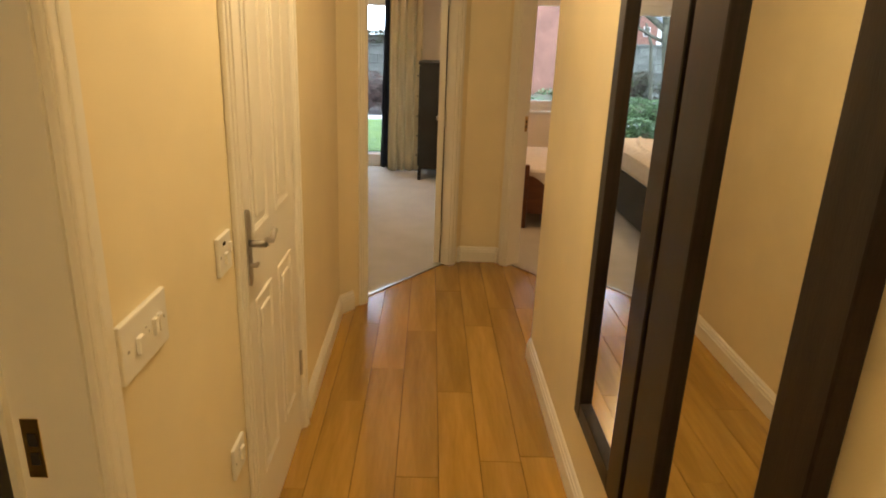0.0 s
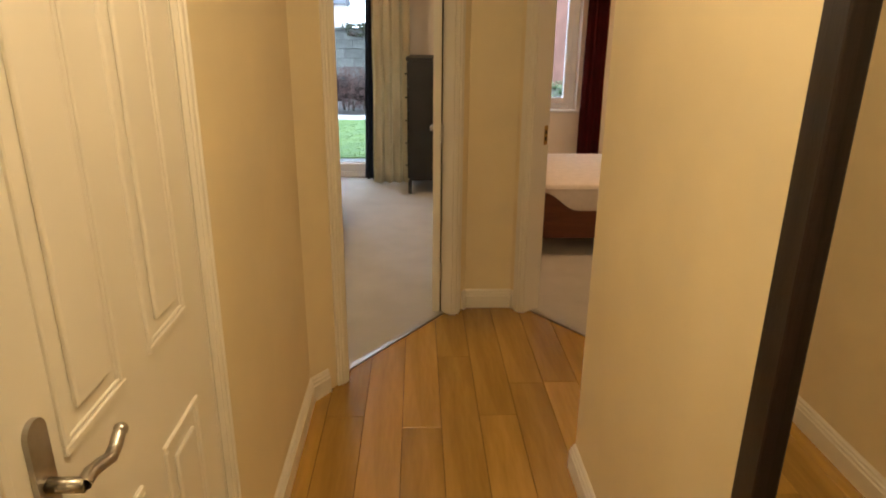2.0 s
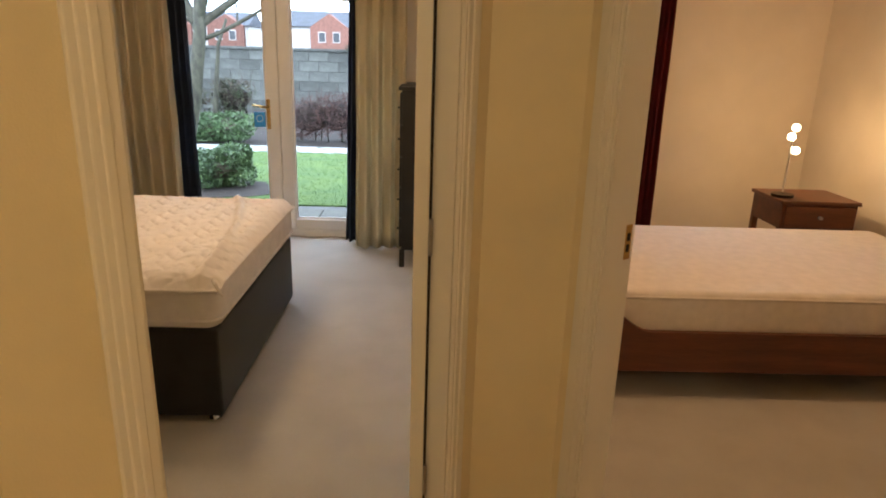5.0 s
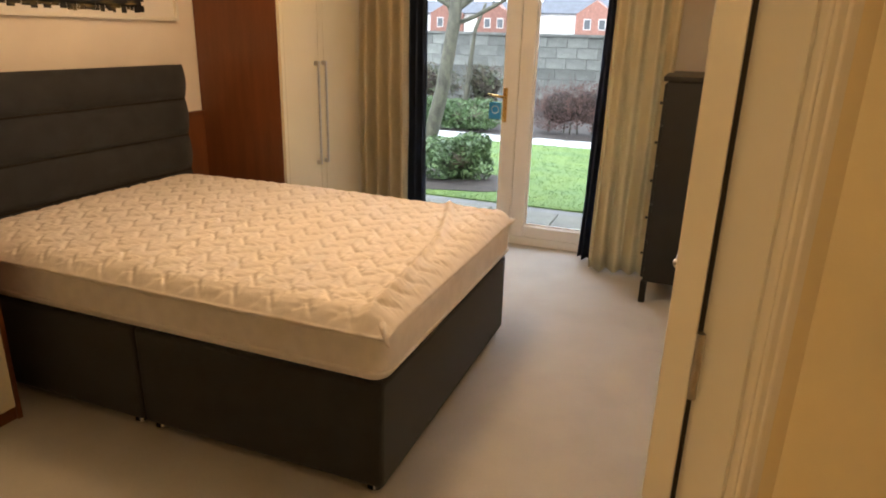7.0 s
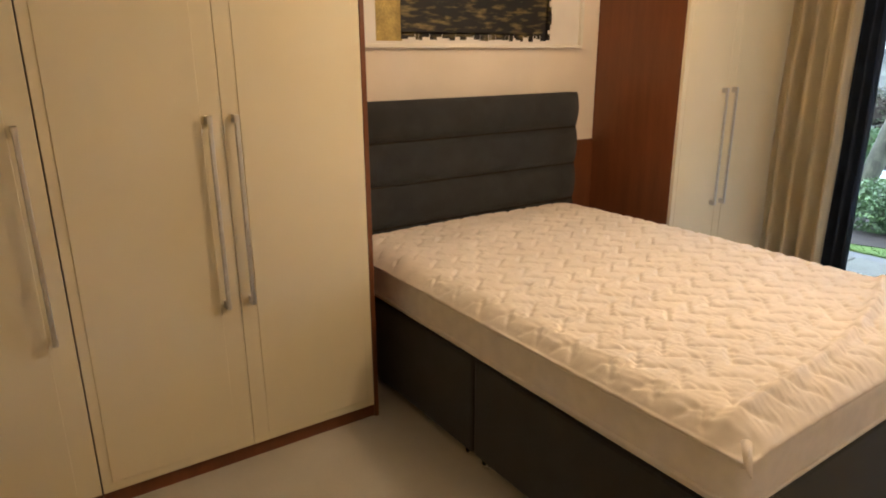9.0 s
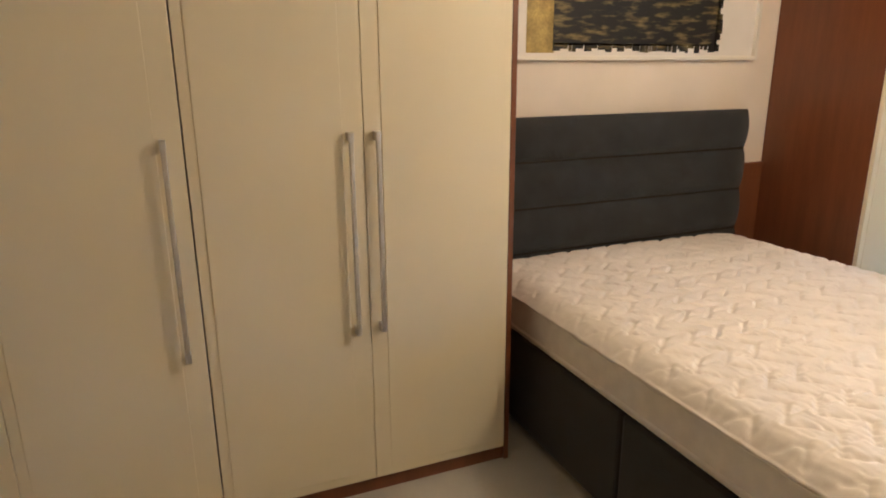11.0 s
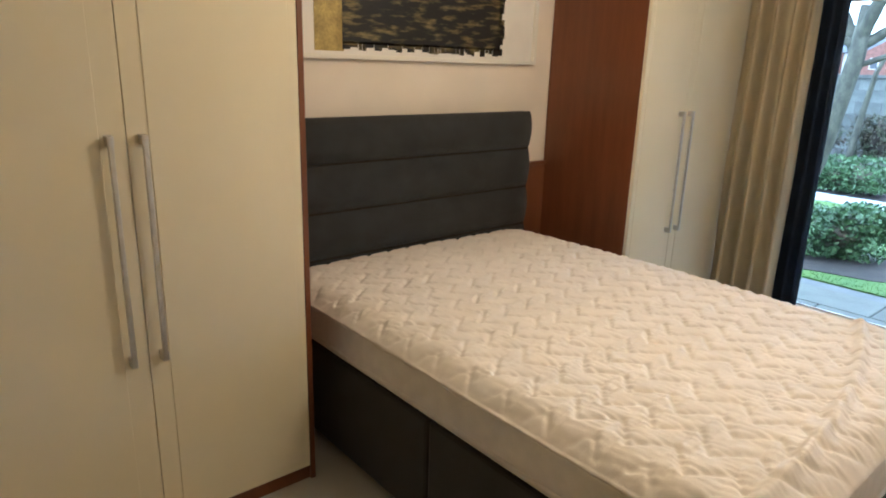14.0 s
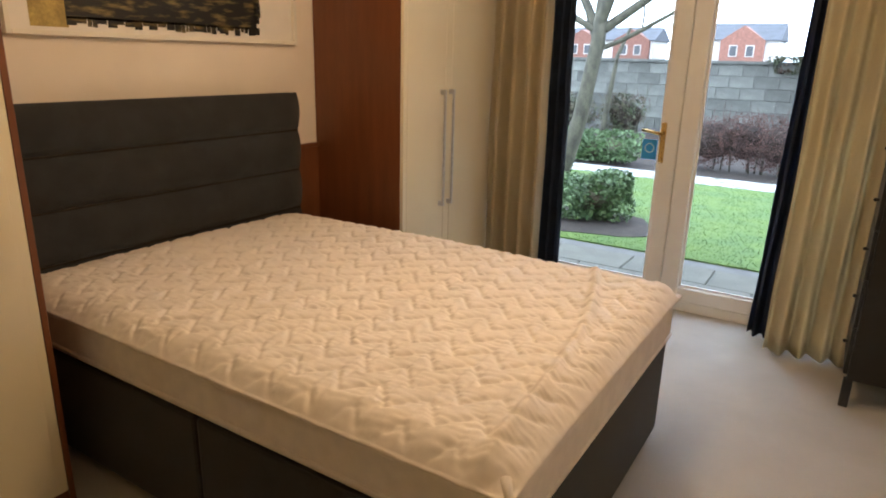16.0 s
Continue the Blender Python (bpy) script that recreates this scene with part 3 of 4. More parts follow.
wardrobe("wardrobe", 6.736, 7.752, [7.236], [7.190, 7.273], "tall cherry-sided wardrobe with two cream doors and bar handles")
wardrobe("wardrobe", 5.68, 6.734, [6.21], [None, 6.684], "tall cherry-sided wardrobe with cream doors in the corner", False)
wardrobe("wardrobe", 9.535, 10.525, [9.925], [9.882, 9.968], "tall cherry-sided wardrobe with cream doors beside the patio curtain")
panel = empty("bedhead_panel", "low cherry wood panel on the wall behind the bed", "wall panel", at=(WEST, 7.754, 0))
part("board", B(0.002, 0.020, 0.0, 1.778, 0.0, 0.925, 0.001, 1), CHERRY, panel)
part("capping", B(0.002, 0.030, 0.0, 1.778, 0.925, 0.945, 0.003), CHERRY, panel)

# ---- bed ----
BY0, BY1, BX0, BX1 = 7.862, 9.235, -2.855, -0.905
bed = empty("divan_bed", "charcoal velour double divan base with two drawers halves", "bed", at=((BX0 + BX1) / 2, (BY0 + BY1) / 2, 0))


def local(bm, ob):
    bmesh.ops.translate(bm, verts=bm.verts, vec=-ob.location)
    return bm


split_x = (BX0 + BX1) / 2 - 0.02
part("base_half", local(B(BX0, split_x - 0.003, BY0 + 0.012, BY1 - 0.012, 0.035, 0.412, 0.012), bed), CHARCOAL, bed)
part("base_half", local(B(split_x + 0.003, BX1 - 0.015, BY0 + 0.012, BY1 - 0.012, 0.035, 0.412, 0.012), bed), CHARCOAL, bed)
for x in (BX1 - 0.06, split_x + 0.05, split_x - 0.05, BX0 + 0.08):
    for y in (BY0 + 0.05, BY1 - 0.05):
        bm = rod(bmesh.new(), (x, y, 0.002), (x, y, 0.014), 0.026, 16)
        rod(bm, (x, y, 0.014), (x, y, 0.036), 0.014, 12)
        part("glide", local(bm, bed), CHROME, bed, "chrome glide foot")
# headboard with horizontal padded channels
hb = empty("headboard", "charcoal upholstered headboard with horizontal padded channels", "headboard", at=(-2.905, 8.555, 0.30))
HB0, HB1 = 7.80, 9.312
for z0, z1 in ((0.30, 0.43), (0.43, 0.632), (0.632, 0.832), (0.832, 1.034), (1.034, 1.222)):
    bm = bmesh.new()
    made = bmesh.ops.create_grid(bm, x_segments=40, y_segments=10, size=0.5)["verts"]
    for v in made:
        u, w = v.co.x + 0.5, v.co.y + 0.5
        edge = min(1, min(w, 1 - w) * 6)
        ends = min(1, min(u, 1 - u) * 30)
        puff = 0.036 * max(0, math.sin(math.pi * w)) ** 0.55 * (0.3 + 0.7 * ends)
        v.co = Vector((-2.885 + puff + 0.002 * noise.noise((u * 9, w * 2, z0 * 7)), HB0 + (HB1 - HB0) * u + 0.010 * (1 - 4 * (w - 0.5) ** 2) * (1 if u > 0.97 else -1 if u < 0.03 else 0), z0 + (z1 - z0) * w))
    bmesh.ops.recalc_face_normals(bm, faces=bm.faces)
    part("padded_channel", local(bm, hb), CHARCOAL, hb, smooth=True)
# near-black rods along the seams, painting the shade of the grooves
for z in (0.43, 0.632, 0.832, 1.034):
    part("seam_shade", local(rod(bmesh.new(), (-2.881, HB0 + 0.004, z), (-2.881, HB1 - 0.004, z), 0.0045, 8), hb), SHADOW_GAP, hb, "dark rod along the seam that deepens the groove's shade")
part("board", local(B(-2.938, -2.884, HB0 + 0.004, HB1 - 0.004, 0.30, 1.220, 0.008), hb), CHARCOAL, hb)

mat_top = empty("mattress", "white mattress with piped edges on the divan", "mattress", at=((BX0 + BX1) / 2, (BY0 + BY1) / 2, 0.414))


def soft_block(x0, x1, y0, y1, z0, z1, r, seg=5):
    bm = B(x0, x1, y0, y1, z0, z1)
    up = [e for e in bm.edges if abs(e.verts[0].co.z - e.verts[1].co.z) > 0.01]
    bmesh.ops.bevel(bm, geom=up, offset=r * 1.5, segments=seg, profile=0.5, affect="EDGES")
    flat = [e for e in bm.edges if abs(e.verts[0].co.z - e.verts[1].co.z) < 1e-4 and len(e.link_faces) == 2 and
            abs(e.link_faces[0].normal.z - e.link_faces[1].normal.z) > 0.5]
    bmesh.ops.bevel(bm, geom=flat, offset=r, segments=4, profile=0.5, affect="EDGES")
    return bm


part("core", local(soft_block(BX0, BX1 + 0.002, BY0 - 0.002, BY1 + 0.002, 0.414, 0.600, 0.045), mat_top), MATTRESS, mat_top, smooth=True)


def piping(z, x0, x1, y0, y1, r=0.06, thick=0.008):
    bm = bmesh.new()
    pts = []
    for cx, cy, a0 in ((x1 - r, y1 - r, 0), (x0 + r, y1 - r, 90), (x0 + r, y0 + r, 180), (x1 - r, y0 + r, 270)):
        for k in range(6):
            a = radians(a0 + k * 18)
            pts.append((cx + r * math.cos(a), cy + r * math.sin(a), z))
    rings = []
    for x, y, zz in pts:
        out = Vector((x - (x0 + x1) / 2, y - (y0 + y1) / 2, 0)).normalized()
        rings.append([bm.verts.new(Vector((x, y, zz)) + out * thick * math.cos(t) + Vector((0, 0, thick * math.sin(t)))) for t in (0, 1.05, 2.1, 3.14, 4.2, 5.25)])
    for a, b in zip(rings, rings[1:] + rings[:1]):
        for i in range(6):
            bm.faces.new((a[i], a[(i + 1) % 6], b[(i + 1) % 6], b[i]))
    bmesh.ops.recalc_face_normals(bm, faces=bm.faces)
    return bm


part("piping", local(piping(0.455, BX0, BX1 + 0.002, BY0 - 0.002, BY1 + 0.002), mat_top), MATTRESS, mat_top, smooth=True)

# quilted protector: a zigzag-stitched sheet that rolls over the rim and sags at the corner
prot = empty("mattress_protector", "white zigzag-quilted mattress protector, slightly rumpled", "mattress protector", at=((BX0 + BX1) / 2, (BY0 + BY1) / 2, 0.62))
NX, NY = 340, 330
PX0, PX1, PY0, PY1 = BX0 - 0.004, BX1 + 0.012, BY0 - 0.020, BY1 + 0.022


def quilt_height(x, y):
    """Zigzag stitch lines, one row to the next, with rounded pads between and gathers beside the thread."""
    pitch, wave = 0.104, 0.140
    zig = abs(((x / wave) % 1.0) - 0.5) * 2
    f = ((y + 0.084 * zig) / pitch) % 1.0
    near = min(f, 1 - f)
    pad = 1 - math.exp(-((near / 0.115) ** 1.6))
    g = ((x + 0.045 * zig) / (wave * 0.5)) % 1.0
    tie = 1 - 0.38 * math.exp(-((min(g, 1 - g) / 0.16) ** 2))
    gather = noise.noise((x * 16 + y * 10, y * 78 - x * 14, 7.0)) * math.exp(-((near / 0.40) ** 2))
    return 0.0105 * pad * tie + 0.0060 * gather


verts, faces = [], []
for j in range(NY + 1):
    for i in range(NX + 1):
        u, v = i / NX, j / NY
        x, y = PX0 + (PX1 - PX0) * u, PY0 + (PY1 - PY0) * v
        ex, ey = PX1 - x, min(y - PY0, PY1 - y)
        e = min(ex, ey)
        eh = x - PX0
        z = 0.638 + quilt_height(x, y) * max(0, min(1, (e - 0.004) / 0.035))
        z += 0.006 * noise.noise((x * 2.2, y * 2.2, 0.3)) + 0.003 * noise.noise((x * 9, y * 9, 4.0))
        # a wide rumple running along the foot end
        fold = abs(x + 0.975 + 0.25 * ((y - BY0) / 1.37) ** 2.2)
        z += 0.024 * math.exp(-(fold / 0.018) ** 2) * min(1, ey / 0.1)
        # crinkles between the stitches
        z += 0.0016 * noise.noise((x * 60 + y * 14, y * 24, 7.0)) + 0.0014 * noise.noise((x * 26, y * 60, 2.0))
        # rolled rim, softer along the sides and towards the head
        roll = 0.095 + 0.045 * max(0, 1 - eh / 1.2)
        if ey < roll:
            z -= 0.050 * (1 - ey / roll) ** 2
        if ex < 0.08:
            z -= 0.042 * (1 - ex / 0.08) ** 2
        if eh < 0.16:
            z -= 0.022 * (1 - eh / 0.16) ** 2
        z = max(z, 0.588)
        verts.append((x, y, z))
for j in range(NY):
    for i in range(NX):
        a = j * (NX + 1) + i
        faces.append((a, a + 1, a + NX + 2, a + NX + 1))
# skirt of the protector down the mattress side
base = len(verts)
loop = [(i, 0) for i in range(NX + 1)] + [(NX, j) for j in range(1, NY + 1)] + [(i, NY) for i in range(NX - 1, -1, -1)]
DROP = (0.006, 0.013, 0.020)
for k, dz in enumerate(DROP):
    for n, (i, j) in enumerate(loop):
        x, y, z = verts[j * (NX + 1) + i]
        tuck = 0.008 * k + 0.003 * noise.noise((n * 0.12, k * 0.7, 1.0))
        sx = -1 if i == NX else 0
        sy = 1 if j == 0 else -1 if j == NY else 0
        verts.append((x + sx * tuck, y + sy * tuck, z - dz + 0.010 * noise.noise((n * 0.05, 0, 2.0)) * k))
rows = [[j * (NX + 1) + i for i, j in loop]] + [[base + k * len(loop) + n for n in range(len(loop))] for k in range(len(DROP))]
for r, s in zip(rows, rows[1:]):
    for n in range(len(loop) - 1):
        faces.append((r[n], s[n], s[n + 1], r[n + 1]))
me = bpy.data.meshes.new("quilted_sheet")
me.from_pydata([tuple(Vector(v) - prot.location) for v in verts], [], faces)
me.materials.append(QUILT)
me.polygons.foreach_set("use_smooth", [True] * len(me.polygons))
sheet = new("quilted_sheet", me)
sheet.parent = prot
bm = bmesh.new()
for k in range(7):
    a = radians(20 + k * 24)
    rod(bm, (PX1 - 0.02, PY0 + 0.02, 0.625), (PX1 + 0.012 + 0.018 * math.cos(a) * 0.5, PY0 - 0.012 - 0.012 * math.sin(a), 0.575 + 0.006 * k), 0.012, 8, 0.003)
part("corner_tuft", local(bm, prot), QUILT, prot, smooth=True)

# ---- picture ----
pic = empty("framed_print", "wide white-framed abstract print in black and gold", "picture", at=(WEST, 8.70, 1.452))
PYa, PYb, PH = 8.02 - 8.70, 9.388 - 8.70, 0.62
for a, b, c, d in ((PYa, PYa + 0.018, 0, PH), (PYb - 0.018, PYb, 0, PH), (PYa + 0.018, PYb - 0.018, 0, 0.018), (PYa + 0.018, PYb - 0.018, PH - 0.018, PH)):
    part("frame", B(0.002, 0.034, a, b, c, d, 0.002), GLOSS_WHITE, pic)
part("mat_board", B(0.004, 0.014, PYa + 0.018, PYb - 0.018, 0.018, PH - 0.018), CANVAS, pic)
g0 = 8.11 - 8.70
part("gold_strip", B(0.012, 0.0155, g0, g0 + 0.135, 0.030, PH - 0.06), GOLD, pic, "gold painted strip")
rng = random.Random(4)
bm = bmesh.new()
a0, a1 = 8.238 - 8.70, 9.158 - 8.70
box(bm, 0.012, 0.0165, a0, a1 - 0.02, 0.062, PH - 0.09)
x = a0
while x < a1 - 0.02:
    w = rng.uniform(0.012, 0.045)
    box(bm, 0.012, 0.0165, x, min(a1, x + w - 0.006 * rng.random()), rng.uniform(0.030, 0.052), 0.07)
    x += w
for k in range(16):
    z = 0.06 + k * 0.029
    box(bm, 0.012, 0.0165, a1 - 0.03, a1 - rng.uniform(-0.008, 0.02), z, z + 0.03)
part("brushwork", bm, INK, pic, "black and gold brushwork")


# ---- curtains ----
def drape(name, pts, z0, z1, mat, parent, waves, amp, flare=0.0, seed=1, sway=0.0):
    """A pleated cloth: pts are its two ends in plan at the top; it spreads by flare at the hem, sways by sway along x."""
    a, b = Vector(pts[0]), Vector(pts[1])
    out = Vector((-(b - a).normalized().y, (b - a).normalized().x))
    n, rows_n = waves * 12, 22
    bm = bmesh.new()
    grid = []
    for r in range(rows_n + 1):
        h = r / rows_n
        line = []
        for i in range(n + 1):
            u = i / n
            w = u * waves * 2 * math.pi
            spread = 1 + flare * (1 - h)
            p = a + (b - a) * (0.5 + (u - 0.5) * spread)
            depth = amp * (1 + 0.35 * (1 - h)) * (math.sin(w + 0.5 * noise.noise((u * 5, h * 1.2, seed))) + 0.12 * math.sin(2.0 * w + seed)) + 0.02 * noise.noise((u * 4, h * 3, seed + 5))
            p = p + out * depth
            line.append(bm.verts.new((p.x + sway * (1 - h) ** 1.5 + 0.008 * noise.noise((u * 7, h * 4, seed + 9)), p.y, z0 + (z1 - z0) * h)))
        grid.append(line)
    for r, s in zip(grid, grid[1:]):
        for i in range(n):
            bm.faces.new((r[i], r[i + 1], s[i + 1], s[i]))
    bmesh.ops.solidify(bm, geom=bm.faces[:], thickness=0.003)
    bmesh.ops.recalc_face_normals(bm, faces=bm.faces)
    return part(name, bm, mat, parent, smooth=True)


CL = empty("curtain", "full-length oatmeal pleated curtain with a navy lining, drawn aside", "curtain", "patio curtains")
drape("cloth", ((-2.34, 10.40), (-2.00, 10.44)), 0.02, 2.30, CURTAIN, CL, 4, 0.048, 0.05, 2)
drape("lining", ((-2.05, 10.53), (-1.90, 10.53)), 0.02, 2.30, NAVY, CL, 3, 0.03, 0.1, 3)
CR = empty("curtain", "full-length oatmeal pleated curtain with a navy lining, drawn beside the chest", "curtain", "patio curtains")
drape("cloth", ((-0.655, 10.32), (-0.30, 10.36)), 0.02, 2.30, CURTAIN, CR, 4, 0.032, 0.02, 6, -0.01)
drape("lining", ((-0.72, 10.51), (-0.58, 10.51)), 0.02, 2.30, NAVY, CR, 3, 0.03, 0.1, 8, -0.045)
pole = empty("curtain_pole", "plain steel curtain pole above the patio door", "curtain pole")
part("pole", rod(bmesh.new(), (-2.36, 10.45, 2.32), (-0.1, 10.45, 2.32), 0.014), STEEL, pole)
for x in (-2.2, -0.2):
    part("bracket", rod(bmesh.new(), (x, 10.45, 2.32), (x, NORTH + 0.001, 2.32), 0.008), STEEL, pole)


# ---- patio door ----
def ring(bm, x0, x1, z0, z1, y0, y1, w, wb=None, bevel=0.006):
    wb = wb or w
    box(bm, x0, x0 + w, y0, y1, z0, z1, bevel)
    box(bm, x1 - w, x1, y0, y1, z0, z1, bevel)
    box(bm, x0 + w, x1 - w, y0, y1, z1 - w, z1, bevel)
    box(bm, x0 + w, x1 - w, y0, y1, z0, z0 + wb, bevel)
    return bm


door = empty("patio_door", "white uPVC double patio door with clear glass and a brass handle", "patio door", "", "structure", at=(-1.285, NORTH, 0))


def L(bm):
    return local(bm, door)


part("frame", L(ring(bmesh.new(), PATIO[0], PATIO[1], 0.0, PATIO_TOP, NORTH + 0.005, NORTH + 0.075, 0.055, 0.060)), UPVC, door)
MEET = -1.288
for x0, x1 in ((PATIO[0] + 0.056, MEET - 0.001), (MEET + 0.001, PATIO[1] - 0.056)):
    sash = part("sash", L(ring(bmesh.new(), x0, x1, 0.061, PATIO_TOP - 0.056, NORTH + 0.0, NORTH + 0.064, 0.098, 0.085, 0.010)), UPVC, door)
    part("glazing_bead", L(ring(bmesh.new(), x0 + 0.098, x1 - 0.098, 0.146, PATIO_TOP - 0.154, NORTH + 0.018, NORTH + 0.03, 0.014, 0.014, 0.004)), UPVC, sash)
    pane = part("pane", L(B(x0 + 0.09, x1 - 0.09, NORTH + 0.030, NORTH + 0.036, 0.14, PATIO_TOP - 0.148)), GLASS, sash)
    pane.visible_shadow = False
hx = MEET - 0.085
bm = B(hx - 0.015, hx + 0.015, NORTH - 0.012, NORTH + 0.002, 0.86, 1.09, 0.006)
hp = part("handle_plate", L(bm), BRASS, door, "brass handle plate")
bm = rod(bmesh.new(), (hx, NORTH - 0.01, 1.03), (hx, NORTH - 0.055, 1.03), 0.009)
rod(bm, (hx, NORTH - 0.05, 1.03), (hx - 0.11, NORTH - 0.05, 1.045), 0.010, 12, 0.008)
part("lever", L(bm), BRASS, hp, smooth=True)
part("lock_cylinder", L(rod(bmesh.new(), (hx, NORTH - 0.018, 0.95), (hx, NORTH, 0.95), 0.012, 16)), BRASS, hp)
part("lock_cylinder", L(rod(bmesh.new(), (hx, NORTH - 0.018, 0.89), (hx, NORTH, 0.89), 0.008, 16)), BRASS, hp)
st = empty("sticker", "blue square safety sticker on the door glass", "sticker", at=(-1.45, NORTH + 0.029, 0.93))
part("square", B(-0.042, 0.042, -0.003, -0.001, -0.056, 0.056), BLUE, st)
bm = bmesh.new()
for k in range(20):
    a, b = k * math.pi / 10, (k + 1) * math.pi / 10
    rod(bm, (0.025 * math.cos(a), -0.0032, 0.008 + 0.025 * math.sin(a)), (0.025 * math.cos(b), -0.0032, 0.008 + 0.025 * math.sin(b)), 0.0035, 6)
part("emblem", bm, material("pale_blue_print", (0.45, 0.65, 0.85), 0.4), st)

# ---- chest of drawers ----
chest = empty("chest_of_drawers", "tall black-painted chest of drawers with small knobs", "chest of drawers", at=(-0.115, 10.25, 0))
CY0, CY1, CX0, CX1 = -0.33, 0.33, -0.205, 0.205
for x, y in ((CX0 + 0.02, CY0 + 0.02), (CX1 - 0.02, CY0 + 0.02), (CX0 + 0.02, CY1 - 0.02), (CX1 - 0.02, CY1 - 0.02)):
    part("leg", B(x - 0.018, x + 0.018, y - 0.018, y + 0.018, 0.002, 0.13, 0.003), BLACK_WOOD, chest)
part("carcass", B(CX0 + 0.012, CX1, CY0, CY1, 0.13, 1.225, 0.003), BLACK_WOOD, chest)
part("top", B(CX0 - 0.012, CX1, CY0 - 0.015, CY1 + 0.015, 1.225, 1.25, 0.004), BLACK_WOOD, chest)
for i in range(5):
    z0 = 0.15 + i * 0.213
    d = part("drawer", B(CX0 - 0.004, CX0 + 0.014, CY0 + 0.015, CY1 - 0.015, z0, z0 + 0.205, 0.003), BLACK_WOOD, chest)
    for y in (-0.18, 0.18):
        bm = rod(bmesh.new(), (CX0 - 0.002, y, z0 + 0.1), (CX0 - 0.016, y, z0 + 0.1), 0.005, 10)
        bmesh.ops.create_uvsphere(bm, u_segments=10, v_segments=8, radius=0.008, matrix=Matrix.Translation((CX0 - 0.018, y, z0 + 0.1)))
        part("knob", bm, BLACK_WOOD, d, smooth=True)

# ---- guest bedroom ----
win = empty("guest_window", "white uPVC window with a white sill board", "window", "", "structure", at=((GW[0] + GW[1]) / 2, NORTH, GW_Z[0]))
part("window_frame", local(ring(bmesh.new(), GW[0], GW[1], GW_Z[0], GW_Z[1], NORTH + 0.12, NORTH + 0.19, 0.055), win), UPVC, win)
sash = part("sash", local(ring(bmesh.new(), GW[0] + 0.056, GW[1] - 0.056, GW_Z[0] + 0.056, GW_Z[1] - 0.056, NORTH + 0.11, NORTH + 0.17, 0.06), win), UPVC, win)
pane = part("pane", local(B(GW[0] + 0.11, GW[1] - 0.11, NORTH + 0.135, NORTH + 0.141, GW_Z[0] + 0.11, GW_Z[1] - 0.11), win), GLASS, sash)
pane.visible_shadow = False
bm = B(GW[1] - 0.092, GW[1] - 0.078, NORTH + 0.095, NORTH + 0.112, 1.22, 1.30, 0.003)
box(bm, GW[1] - 0.092, GW[1] - 0.078, NORTH + 0.070, NORTH + 0.082, 1.15, 1.28, 0.004)
box(bm, GW[1] - 0.09, GW[1] - 0.08, NORTH + 0.08, NORTH + 0.1, 1.25, 1.27)
part("window_handle", local(bm, win), UPVC, sash)
part("window_sill", local(B(GW[0] - 0.03, GW[1] + 0.03, NORTH - 0.03, NORTH + 0.125, GW_Z[0] - 0.022, GW_Z[0] + 0.002, 0.005), win), UPVC, win)
RC = empty("curtain", "full-length crimson curtain beside the guest window", "curtain")
drape("cloth", ((1.43, 10.52), (1.64, 10.54)), 0.02, 2.30, CRIMSON, RC, 5, 0.03, 0.05, 12)
part("rail", rod(bmesh.new(), (0.4, 10.53, 2.32), (1.7, 10.53, 2.32), 0.012), STEEL, RC)
gx0, gx1, gy0, gy1 = 0.575, 2.62, 8.15, 9.42
gb = empty("guest_bed", "mahogany bedstead with a scooped side board", "bed", at=((gx0 + gx1) / 2, (gy0 + gy1) / 2, 0))


def G(bm):
    return local(bm, gb)


for y in (gy0, gy1 - 0.05):
    part("post", G(B(gx0, gx0 + 0.055, y, y + 0.05, 0.002, 0.54, 0.006)), DARK_RED_WOOD, gb)
bm = bmesh.new()
steps = 24
low, high = [], []
for i in range(steps + 1):
    x = gx0 + 0.055 + 0.75 * i / steps
    t = min(1, i / steps * 3.0)
    low.append((x, 0.13))
    high.append((x, 0.45 - 0.13 * (0.5 - 0.5 * math.cos(math.pi * t))))
low.append((gx1, 0.13))
high.append((gx1, 0.32))
for y0 in (gy0 + 0.012, gy1 - 0.037):
    bm = bmesh.new()
    front = [[bm.verts.new((x, y0 + o, z)) for x, z in row] for o in (0, 0.025) for row in (low, high)]
    for i in range(len(low) - 1):
        bm.faces.new((front[0][i], front[0][i + 1], front[1][i + 1], front[1][i]))
        bm.faces.new((front[2][i], front[3][i], front[3][i + 1], front[2][i + 1]))
        bm.faces.new((front[1][i], front[1][i + 1], front[3][i + 1], front[3][i]))
        bm.faces.new((front[0][i], front[2][i], front[2][i + 1], front[0][i + 1]))
    bmesh.ops.recalc_face_normals(bm, faces=bm.faces)
    part("side_board", G(bm), DARK_RED_WOOD, gb)
part("foot_board", G(B(gx0 + 0.012, gx0 + 0.04, gy0 + 0.05, gy1 - 0.05, 0.13, 0.50, 0.006)), DARK_RED_WOOD, gb)
part("slat_base", G(B(gx0 + 0.04, gx1, gy0 + 0.04, gy1 - 0.04, 0.20, 0.26)), DARK_RED_WOOD, gb)
part("leg", G(B(gx1 - 0.06, gx1, gy0 + 0.04, gy0 + 0.09, 0.002, 0.20)), DARK_RED_WOOD, gb)
part("leg", G(B(gx1 - 0.06, gx1, gy1 - 0.09, gy1 - 0.04, 0.002, 0.20)), DARK_RED_WOOD, gb)
gm = empty("guest_mattress", "white mattress on the mahogany bed", "mattress", at=((gx0 + gx1) / 2, (gy0 + gy1) / 2, 0.262))
